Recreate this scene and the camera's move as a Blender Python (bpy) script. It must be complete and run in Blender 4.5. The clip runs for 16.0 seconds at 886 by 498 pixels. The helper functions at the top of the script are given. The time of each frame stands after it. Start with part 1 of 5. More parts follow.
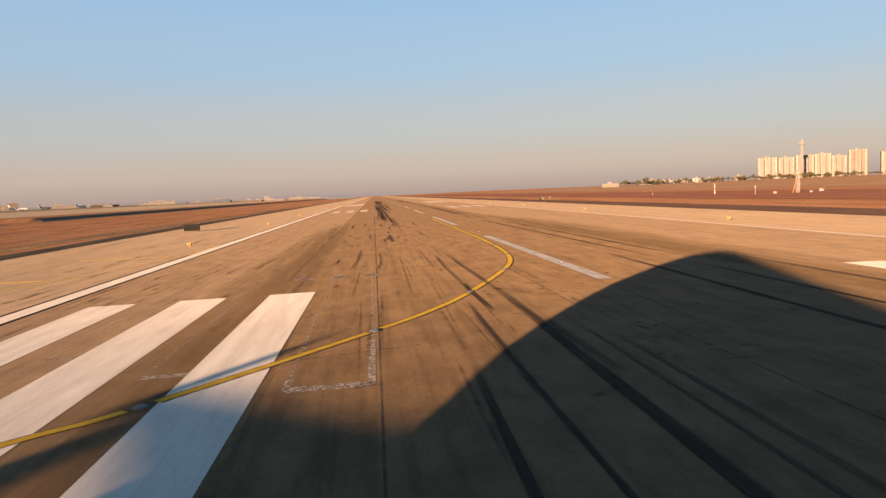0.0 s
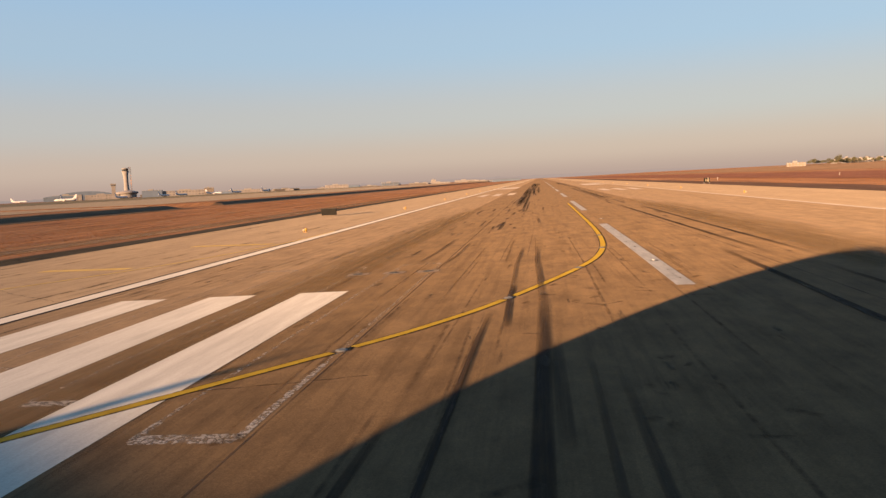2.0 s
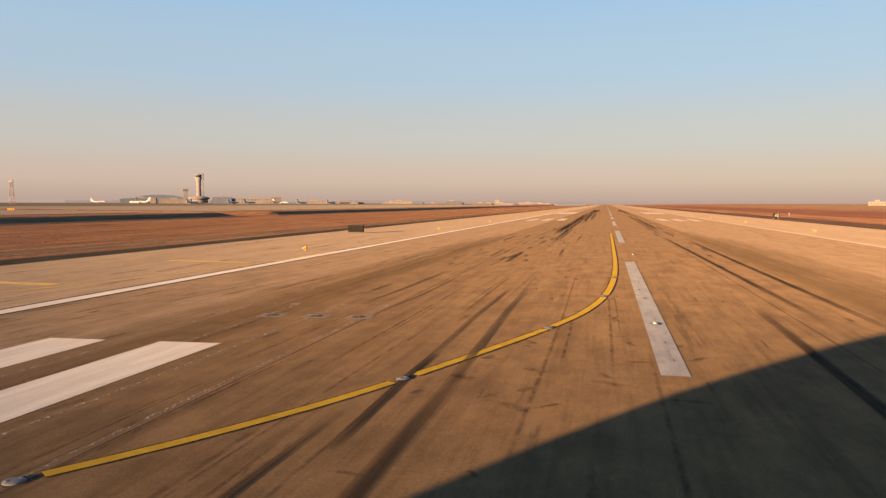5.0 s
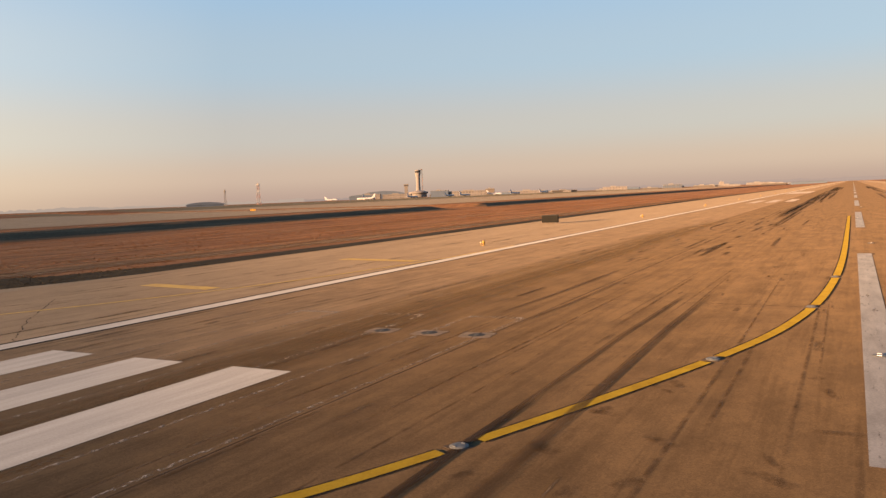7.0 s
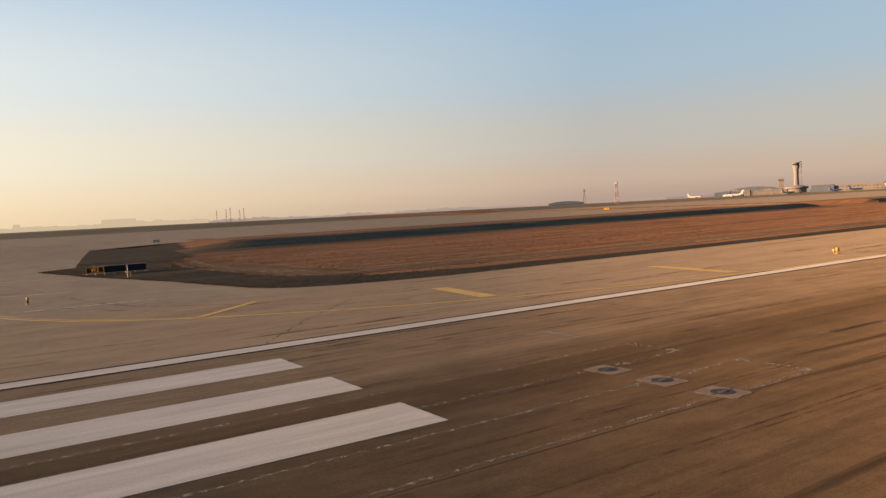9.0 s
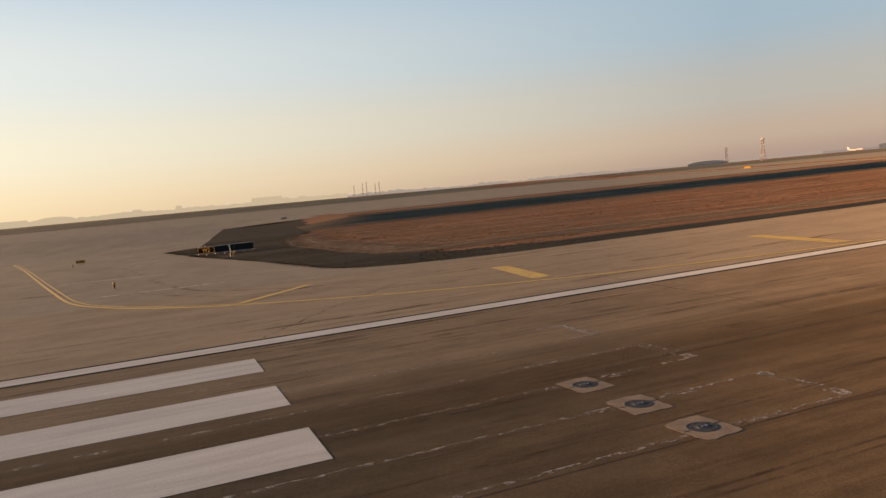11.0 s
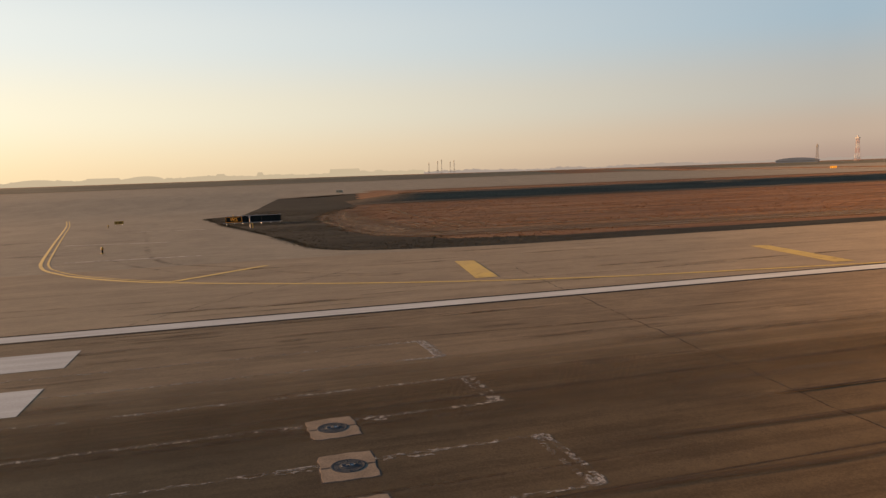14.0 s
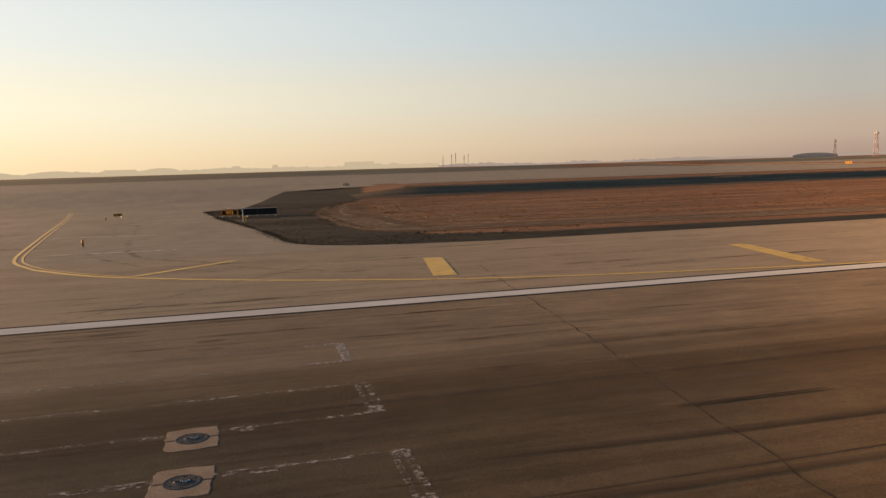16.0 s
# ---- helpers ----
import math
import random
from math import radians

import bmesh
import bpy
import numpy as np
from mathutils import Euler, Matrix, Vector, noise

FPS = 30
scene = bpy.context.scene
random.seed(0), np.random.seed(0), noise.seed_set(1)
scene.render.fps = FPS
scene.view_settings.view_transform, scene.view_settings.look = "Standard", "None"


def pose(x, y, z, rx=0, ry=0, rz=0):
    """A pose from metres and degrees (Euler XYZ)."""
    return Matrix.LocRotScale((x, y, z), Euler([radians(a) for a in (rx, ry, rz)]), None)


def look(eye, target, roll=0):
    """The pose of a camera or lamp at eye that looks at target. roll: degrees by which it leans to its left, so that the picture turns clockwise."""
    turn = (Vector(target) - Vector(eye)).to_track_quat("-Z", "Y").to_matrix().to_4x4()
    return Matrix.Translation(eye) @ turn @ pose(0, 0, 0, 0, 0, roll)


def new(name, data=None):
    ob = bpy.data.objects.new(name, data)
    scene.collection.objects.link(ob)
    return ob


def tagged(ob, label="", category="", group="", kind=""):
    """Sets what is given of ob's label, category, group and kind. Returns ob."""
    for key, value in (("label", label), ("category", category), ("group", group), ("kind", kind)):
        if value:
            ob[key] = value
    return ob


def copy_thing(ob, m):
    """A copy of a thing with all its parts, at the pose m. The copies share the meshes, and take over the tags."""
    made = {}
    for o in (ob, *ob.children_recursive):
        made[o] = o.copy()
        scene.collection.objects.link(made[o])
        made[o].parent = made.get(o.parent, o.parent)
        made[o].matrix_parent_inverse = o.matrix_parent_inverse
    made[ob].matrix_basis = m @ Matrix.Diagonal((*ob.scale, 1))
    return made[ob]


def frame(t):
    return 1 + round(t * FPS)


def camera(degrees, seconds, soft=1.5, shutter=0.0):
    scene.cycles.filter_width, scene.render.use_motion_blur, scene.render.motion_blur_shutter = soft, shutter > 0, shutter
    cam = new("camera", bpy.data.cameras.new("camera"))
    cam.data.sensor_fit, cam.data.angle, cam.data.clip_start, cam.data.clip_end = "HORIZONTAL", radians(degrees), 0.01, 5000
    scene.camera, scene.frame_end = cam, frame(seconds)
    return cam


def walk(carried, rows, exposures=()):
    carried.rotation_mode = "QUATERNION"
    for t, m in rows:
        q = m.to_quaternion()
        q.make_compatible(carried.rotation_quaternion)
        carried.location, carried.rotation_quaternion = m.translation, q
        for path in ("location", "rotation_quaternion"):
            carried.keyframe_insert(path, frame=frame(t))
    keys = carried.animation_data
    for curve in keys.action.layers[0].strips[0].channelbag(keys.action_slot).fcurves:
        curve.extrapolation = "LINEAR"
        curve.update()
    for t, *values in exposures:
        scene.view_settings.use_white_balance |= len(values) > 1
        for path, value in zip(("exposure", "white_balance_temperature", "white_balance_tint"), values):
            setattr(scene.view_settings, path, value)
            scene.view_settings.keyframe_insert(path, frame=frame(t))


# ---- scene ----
cam = camera(62.9, 16.0, 1.4)
PATH = [
    (0, (0.575, 0.171, 3.708), (0.759, 2.157, 3.553), -2.3),
    (0.5, (2.047, 1.161, 3.744), (2.103, 3.15, 3.537), -1.5),
    (1, (3.245, 2.275, 3.727), (3.177, 4.265, 3.54), -1.0),
    (1.5, (4.277, 3.381, 3.677), (4.113, 5.366, 3.486), -1.2),
    (2, (5.155, 4.502, 3.657), (4.884, 6.475, 3.474), -2.8),
    (2.5, (5.942, 5.81, 3.63), (5.537, 7.762, 3.465), -3.2),
    (3, (6.632, 7.197, 3.623), (6.209, 9.145, 3.452), -2.0),
    (3.5, (7.239, 8.465, 3.612), (6.814, 10.414, 3.475), -0.1),
    (3.7, (7.362, 9.046, 3.624), (6.98, 11.004, 3.484), 0.4),
    (5.8, (8.758, 14.66, 3.661), (8.149, 16.562, 3.544), -0.9),
    (6, (8.88, 15.186, 3.68), (8.161, 17.047, 3.549), -2.0),
    (6.5, (9.136, 16.473, 3.722), (8.227, 18.247, 3.571), -2.5),
    (7, (9.225, 17.888, 3.691), (8.24, 19.622, 3.546), -2.3),
    (7.5, (9.311, 19.208, 3.726), (8.128, 20.813, 3.575), -3.8),
    (8, (9.377, 20.501, 3.724), (7.906, 21.851, 3.601), -6.2),
    (8.5, (9.369, 21.907, 3.714), (7.729, 23.05, 3.638), -5.3),
    (9, (9.297, 23.273, 3.713), (7.611, 24.344, 3.609), -3.0),
    (9.2, (9.226, 23.817, 3.75), (7.519, 24.851, 3.629), -2.3),
    (11.3, (8.529, 28.984, 3.678), (6.656, 29.67, 3.524), -5.2),
    (11.5, (8.506, 29.462, 3.674), (6.623, 30.117, 3.524), -4.7),
    (12, (8.321, 30.573, 3.663), (6.426, 31.187, 3.487), -3.5),
    (12.5, (8.163, 31.573, 3.653), (6.258, 32.152, 3.461), -2.5),
    (13, (8.062, 32.532, 3.633), (6.149, 33.083, 3.438), -2.2),
    (13.5, (8.004, 33.392, 3.624), (6.092, 33.94, 3.418), -2.0),
    (14, (7.97, 34.203, 3.627), (6.056, 34.745, 3.421), -2.0),
    (14.5, (8.068, 34.894, 3.661), (6.15, 35.421, 3.455), -2.1),
    (15, (8.075, 35.528, 3.661), (6.152, 36.026, 3.43), -1.6),
    (15.5, (8.087, 36.027, 3.691), (6.162, 36.518, 3.458), -1.6),
    (16, (7.958, 36.464, 3.642), (6.035, 36.967, 3.419), -1.7),
]
walk(cam, [(t, look(eye, target, roll)) for t, eye, target, roll in PATH], [(0.0, 3.38, 6200, 9.5), (3.5, 3.45, 6550, 9.5), (6.0, 3.49, 6700, 10.0), (7.5, 3.49, 6850, 10.5), (8.5, 3.36, 6800, 9.8), (9.0, 3.35, 6800, 9.5), (11.5, 3.27, 6850, 9.0), (16.0, 3.27, 6850, 8.5)])

# ---- sun and sky ----
SHADE = Vector((0.556, 0.831, 0.0)).normalized()      # the way that shadows fall
ELEV = 6.6
sun_at = Vector((-SHADE.x * math.cos(radians(ELEV)), -SHADE.y * math.cos(radians(ELEV)), math.sin(radians(ELEV))))
world = bpy.data.worlds.new("sky")
scene.world = world
world.use_nodes = True
wn, wl = world.node_tree.nodes, world.node_tree.links
sky = wn.new("ShaderNodeTexSky")
sky.sky_type, sky.sun_disc = "NISHITA", False
sky.sun_elevation, sky.sun_rotation = radians(ELEV), math.atan2(sun_at.x, sun_at.y)
sky.altitude, sky.air_density, sky.dust_density, sky.ozone_density = 40, 1.0, 1.0, 2.0
# morning haze: a layer that thins out upwards and glows towards the sun
toward = wn.new("ShaderNodeTexCoord")
split = wn.new("ShaderNodeSeparateXYZ")
wl.new(toward.outputs["Generated"], split.inputs[0])


def haze(stops):
    ramp = wn.new("ShaderNodeValToRGB")
    ramp.color_ramp.interpolation = "EASE"
    while len(ramp.color_ramp.elements) < len(stops):
        ramp.color_ramp.elements.new(0.5)
    for e, (at, colour) in zip(ramp.color_ramp.elements, stops):
        e.position, e.color = at, (*colour, 1)
    wl.new(split.outputs["Z"], ramp.inputs[0])
    return ramp.outputs[0]


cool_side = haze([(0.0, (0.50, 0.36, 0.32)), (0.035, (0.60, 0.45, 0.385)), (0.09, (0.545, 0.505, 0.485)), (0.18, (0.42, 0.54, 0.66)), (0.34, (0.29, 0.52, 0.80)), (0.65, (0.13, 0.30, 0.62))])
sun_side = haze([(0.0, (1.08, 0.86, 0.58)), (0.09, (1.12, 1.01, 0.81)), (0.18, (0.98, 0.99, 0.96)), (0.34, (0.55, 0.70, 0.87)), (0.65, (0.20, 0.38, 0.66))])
facing = wn.new("ShaderNodeVectorMath")
facing.operation = "DOT_PRODUCT"
facing.inputs[1].default_value = (-SHADE.x, -SHADE.y, 0.0)
wl.new(toward.outputs["Generated"], facing.inputs[0])
turned = wn.new("ShaderNodeMapRange")
turned.inputs["From Min"].default_value, turned.inputs["From Max"].default_value = -0.18, 0.80
wl.new(facing.outputs["Value"], turned.inputs[0])
both_sides = wn.new("ShaderNodeMix")
both_sides.data_type = "RGBA"
wl.new(turned.outputs[0], both_sides.inputs["Factor"])
wl.new(cool_side, both_sides.inputs[6])
wl.new(sun_side, both_sides.inputs[7])
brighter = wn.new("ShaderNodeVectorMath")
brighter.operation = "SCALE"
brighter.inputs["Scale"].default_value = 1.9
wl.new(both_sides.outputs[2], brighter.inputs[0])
dimmer = wn.new("ShaderNodeVectorMath")
dimmer.operation = "SCALE"
dimmer.inputs["Scale"].default_value = 0.5
wl.new(sky.outputs[0], dimmer.inputs[0])
veil = wn.new("ShaderNodeMix")
veil.data_type = "RGBA"
veil.inputs["Factor"].default_value = 0.85
wl.new(dimmer.outputs[0], veil.inputs[6])
wl.new(brighter.outputs[0], veil.inputs[7])
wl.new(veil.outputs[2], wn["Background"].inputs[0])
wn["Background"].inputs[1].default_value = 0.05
sun = new("sun", bpy.data.lights.new("sun", "SUN"))
sun.data.energy, sun.data.angle, sun.data.color = 2.3, radians(0.6), (1.0, 0.56, 0.29)
sun.matrix_world = look(sun_at * 100, (0, 0, 0))


# ---- materials ----
def material(name, colour, rough=0.85, metal=0.0, second=None, scale=1.0, stretch=(1, 1, 1), fine=0.0, bump=0.0, bump_scale=30.0, per_object=0.0, emit=0.0, grainy=0.45):
    """A surface with two scales of colour variation, relief and gloss. stretch: how the large pattern is drawn out."""
    m = bpy.data.materials.new(name)
    m.use_nodes = True
    n, l = m.node_tree.nodes, m.node_tree.links
    b = n["Principled BSDF"]
    b.inputs["Roughness"].default_value, b.inputs["Metallic"].default_value = rough, metal
    b.inputs["Diffuse Roughness"].default_value = grainy if rough > 0.84 else 0.3
    b.inputs["Specular IOR Level"].default_value = 0.03 if rough > 0.84 else 0.4
    b.inputs["Base Color"].default_value = (*colour, 1)
    if second is None:
        second = tuple(c * 0.72 for c in colour)
    where = n.new("ShaderNodeTexCoord")
    place = n.new("ShaderNodeMapping")
    place.inputs["Scale"].default_value = tuple(scale * k for k in stretch)
    l.new(where.outputs["Object"], place.inputs[0])
    big = n.new("ShaderNodeTexNoise")
    big.inputs["Scale"].default_value, big.inputs["Detail"].default_value, big.inputs["Roughness"].default_value = 1.0, 6.0, 0.65
    l.new(place.outputs[0], big.inputs["Vector"])
    ramp = n.new("ShaderNodeValToRGB")
    ramp.color_ramp.elements[0].position, ramp.color_ramp.elements[1].position = 0.33, 0.67
    ramp.color_ramp.elements[0].color, ramp.color_ramp.elements[1].color = (*second, 1), (*colour, 1)
    l.new(big.outputs[0], ramp.inputs[0])
    last = ramp.outputs[0]
    grain = n.new("ShaderNodeTexNoise")
    grain.inputs["Scale"].default_value, grain.inputs["Detail"].default_value = bump_scale, 4.0
    l.new(where.outputs["Object"], grain.inputs["Vector"])
    if fine:
        level = n.new("ShaderNodeMapRange")
        level.inputs["From Min"].default_value, level.inputs["From Max"].default_value = 0.3, 0.7
        level.inputs["To Min"].default_value, level.inputs["To Max"].default_value = 1 - fine, 1 + fine
        l.new(grain.outputs[0], level.inputs[0])
        mix = n.new("ShaderNodeVectorMath")
        mix.operation = "SCALE"
        l.new(last, mix.inputs[0])
        l.new(level.outputs[0], mix.inputs["Scale"])
        last = mix.outputs[0]
    if per_object:
        info = n.new("ShaderNodeObjectInfo")
        level = n.new("ShaderNodeMapRange")
        level.inputs["To Min"].default_value, level.inputs["To Max"].default_value = 1 - per_object, 1 + per_object
        l.new(info.outputs["Random"], level.inputs[0])
        mix = n.new("ShaderNodeVectorMath")
        mix.operation = "SCALE"
        l.new(last, mix.inputs[0])
        l.new(level.outputs[0], mix.inputs["Scale"])
        last = mix.outputs[0]
    l.new(last, b.inputs["Base Color"])
    if bump:
        lift = n.new("ShaderNodeBump")
        lift.inputs["Strength"].default_value, lift.inputs["Distance"].default_value = bump, 0.02
        l.new(grain.outputs[0], lift.inputs["Height"])
        l.new(lift.outputs[0], b.inputs["Normal"])
    if emit:
        l.new(last, b.inputs["Emission Color"])
        b.inputs["Emission Strength"].default_value = emit
    return m


def worn(m, amount=0.5, scale=3.0, stretch=(1, 1, 1), soft=0.12, edge=0):
    """Lets the surface below show through where paint or rubber is worn away. edge: how sharply it thins out towards the ribbon's sides; 0: not at all."""
    n, l = m.node_tree.nodes, m.node_tree.links
    out = n["Material Output"]
    clear = n.new("ShaderNodeBsdfTransparent")
    mix = n.new("ShaderNodeMixShader")
    where = n.new("ShaderNodeTexCoord")
    place = n.new("ShaderNodeMapping")
    place.inputs["Scale"].default_value = tuple(scale * k for k in stretch)
    l.new(where.outputs["Object"], place.inputs[0])
    spots = n.new("ShaderNodeTexNoise")
    spots.inputs["Scale"].default_value, spots.inputs["Detail"].default_value, spots.inputs["Roughness"].default_value = 1.0, 8.0, 0.7
    l.new(place.outputs[0], spots.inputs["Vector"])
    level = n.new("ShaderNodeMapRange")
    level.inputs["From Min"].default_value, level.inputs["From Max"].default_value = amount - soft, amount + soft
    l.new(spots.outputs[0], level.inputs[0])
    last = level.outputs[0]
    if edge:
        split = n.new("ShaderNodeSeparateXYZ")
        l.new(where.outputs["UV"], split.inputs[0])
        for side, power in (("X", edge), ("Y", 4.0)):
            centre = n.new("ShaderNodeMath")
            centre.operation = "MULTIPLY_ADD"
            centre.inputs[1].default_value, centre.inputs[2].default_value = 2.0, -1.0
            l.new(split.outputs[side], centre.inputs[0])
            flat = n.new("ShaderNodeMath")
            flat.operation = "ABSOLUTE"
            l.new(centre.outputs[0], flat.inputs[0])
            raised = n.new("ShaderNodeMath")
            raised.operation = "POWER"
            raised.inputs[1].default_value = power
            l.new(flat.outputs[0], raised.inputs[0])
            less = n.new("ShaderNodeMath")
            less.operation = "SUBTRACT"
            less.inputs[0].default_value = 1.0
            l.new(raised.outputs[0], less.inputs[1])
            both = n.new("ShaderNodeMath")
            both.operation, both.use_clamp = "MULTIPLY", True
            l.new(less.outputs[0], both.inputs[0])
            l.new(last, both.inputs[1])
            last = both.outputs[0]
    l.new(last, mix.inputs[0])
    l.new(clear.outputs[0], mix.inputs[1])
    l.new(n["Principled BSDF"].outputs[0], mix.inputs[2])
    l.new(mix.outputs[0], out.inputs[0])
    return m


def asphalt(name, light, dark, streak, stone, patch=0.25, bump=0.35, grainy=0.45):
    """Weathered asphalt: long streaks, blotches of fines and oil, and single stones of two tints."""
    m = material(name, light, 0.9, second=dark, scale=streak[0], stretch=streak[1], grainy=grainy)
    n, l = m.node_tree.nodes, m.node_tree.links
    b = n["Principled BSDF"]
    last = b.inputs["Base Color"].links[0].from_socket
    where = n.new("ShaderNodeTexCoord").outputs["Object"]

    def layer(kind, scale, stretch, low, high, a, c, detail=4.0):
        place = n.new("ShaderNodeMapping")
        place.inputs["Scale"].default_value = stretch
        l.new(where, place.inputs[0])
        tex = n.new(kind)
        tex.inputs["Scale"].default_value = scale
        if kind == "ShaderNodeTexNoise":
            tex.inputs["Detail"].default_value, tex.inputs["Roughness"].default_value = detail, 0.68
            value = tex.outputs[0]
        else:
            split = n.new("ShaderNodeSeparateXYZ")
            l.new(tex.outputs["Color"], split.inputs[0])
            value = split.outputs[0]
        l.new(place.outputs[0], tex.inputs["Vector"])
        ramp = n.new("ShaderNodeValToRGB")
        ramp.color_ramp.elements[0].position, ramp.color_ramp.elements[1].position = low, high
        ramp.color_ramp.elements[0].color, ramp.color_ramp.elements[1].color = (*a, 1), (*c, 1)
        l.new(value, ramp.inputs[0])
        return ramp.outputs[0], tex

    for colour, tex in (layer("ShaderNodeTexNoise", 0.9, (1.0, 0.55, 1), 0.36, 0.66, (1 - patch * 1.6, 1 - patch * 1.6, 1 - patch * 1.5), (1 + patch * 0.5, 1 + patch * 0.45, 1 + patch * 0.4), 7.0),
                        layer("ShaderNodeTexNoise", 1.0, (3.0, 0.14, 1), 0.40, 0.52, (1 - patch, 1 - patch, 1 - patch), (1.0, 1.0, 1.0), 5.0),
                        layer("ShaderNodeTexNoise", 4.5, (1.0, 0.7, 1), 0.30, 0.72, (0.92, 0.925, 0.93), (1.07, 1.06, 1.04), 6.0),
                        layer("ShaderNodeTexVoronoi", 42.0, (1, 1, 1), 0.0, 1.0, (1 - stone, 1 - stone, 1 - stone), (1 + stone, 1 + stone * 0.9, 1 + stone * 0.85)),
                        layer("ShaderNodeTexVoronoi", 105.0, (1, 1, 1), 0.0, 1.0, (1 - stone, 1 - stone, 1 - stone), (1 + stone, 1 + stone, 1 + stone))):
        mix = n.new("ShaderNodeVectorMath")
        mix.operation = "MULTIPLY"
        l.new(last, mix.inputs[0])
        l.new(colour, mix.inputs[1])
        last = mix.outputs[0]
    l.new(last, b.inputs["Base Color"])
    rough_up = n.new("ShaderNodeBump")
    rough_up.inputs["Strength"].default_value, rough_up.inputs["Distance"].default_value = bump, 0.006
    l.new(tex.outputs["Distance"], rough_up.inputs["Height"])
    l.new(rough_up.outputs[0], b.inputs["Normal"])
    return m


ASPHALT = asphalt("runway_asphalt", (0.097, 0.069, 0.038), (0.089, 0.0625, 0.0335), (0.35, (2.2, 0.10, 1)), 0.13, 0.165, 0.18, 0.95)
LANE = asphalt("pale_runway_asphalt", (0.174, 0.127, 0.075), (0.150, 0.110, 0.065), (0.30, (2.0, 0.10, 1)), 0.10, 0.13, 0.18, 0.60)
SHOULDER = asphalt("shoulder_asphalt", (0.238, 0.184, 0.114), (0.195, 0.150, 0.094), (0.22, (1.6, 0.25, 1)), 0.10, 0.085, 0.15, 0.50)
TAXI = asphalt("taxiway_asphalt", (0.226, 0.190, 0.128), (0.182, 0.152, 0.104), (0.12, (0.5, 1.5, 1)), 0.12, 0.10, 0.15, 0.42)
SOIL = material("dry_grass_soil", (0.180, 0.099, 0.048), 0.95, second=(0.077, 0.039, 0.021), scale=0.10, stretch=(2.6, 0.16, 1), fine=0.22, bump=0.35, bump_scale=1.6)
VERGE = material("scorched_verge", (0.036, 0.032, 0.021), 0.95, second=(0.015, 0.0135, 0.0095), scale=0.32, stretch=(2.2, 0.4, 1), fine=0.35, bump=0.5, bump_scale=2.6)
DARK_SOIL = material("dark_bare_soil", (0.063, 0.039, 0.026), 0.95, second=(0.039, 0.025, 0.017), scale=0.12, stretch=(2.0, 0.3, 1), fine=0.2, bump=0.3, bump_scale=2.0)
GREENS = material("dull_green_field", (0.112, 0.098, 0.062), 0.95, second=(0.074, 0.066, 0.043), scale=0.02, fine=0.3, bump=0.6, bump_scale=0.8)
WHITE = worn(material("white_runway_paint", (0.40, 0.383, 0.325), 0.86, second=(0.30, 0.288, 0.243), scale=0.8, stretch=(3, 0.3, 1), fine=0.08, bump_scale=25), 0.24, 1.3, (6, 0.6, 1), 0.08)
FAINT_LINE = worn(material("faint_grey_paint", (0.36, 0.31, 0.235), 0.9, fine=0.15), 0.38, 1.2, (1.0, 1.6, 1), 0.14)
STAIN = worn(material("oily_stain", (0.112, 0.083, 0.052), 0.9, fine=0.2), 0.56, 1.4, (3.0, 0.5, 1), 0.14, edge=2)
ARC = worn(material("faint_tyre_scuff", (0.135, 0.105, 0.070), 0.9, fine=0.2), 0.66, 0.8, (1.0, 1.0, 1), 0.2, edge=2)
DASH_WHITE = worn(material("worn_white_paint", (0.185, 0.195, 0.195), 0.88, second=(0.125, 0.131, 0.13), scale=1.2, stretch=(2, 0.5, 1), fine=0.12, bump_scale=25), 0.33, 1.6, (4, 0.7, 1), 0.10)
OLD_WHITE = worn(material("old_white_paint", (0.225, 0.202, 0.163), 0.9, fine=0.3, grainy=0.35), 0.54, 7.0, (1.5, 0.9, 1), 0.06)
YELLOW = worn(material("yellow_paint", (0.255, 0.182, 0.018), 0.86, second=(0.19, 0.128, 0.014), scale=2.0, fine=0.1), 0.26, 4.0, (1, 1, 1), 0.08)
PALE_YELLOW = worn(material("faded_yellow_paint", (0.36, 0.24, 0.03), 0.82, second=(0.28, 0.185, 0.035), scale=1.0, fine=0.1), 0.30, 2.0, (1, 1, 1), 0.14)
BLACK_EDGE = worn(material("black_paint", (0.02, 0.02, 0.02), 0.9), 0.42, 3.0, (1, 1, 1), 0.15)
RUBBER = worn(material("tyre_rubber", (0.030, 0.025, 0.021), 0.9), 0.51, 1.0, (5, 0.12, 1), 0.25, edge=3)
SKID = worn(material("fresh_tyre_rubber", (0.030, 0.023, 0.017), 0.9), 0.40, 1.0, (5, 0.15, 1), 0.22, edge=5)
SMEAR = worn(material("thin_rubber_film", (0.072, 0.053, 0.037), 0.9), 0.82, 0.8, (3, 0.10, 1), 0.30, edge=2)


# ---- geometry helpers ----
CENTRE = 9.58          # the runway's centreline


def smooth(a, b, v):
    k = min(max((v - a) / (b - a), 0.0), 1.0)
    return k * k * (3 - 2 * k)


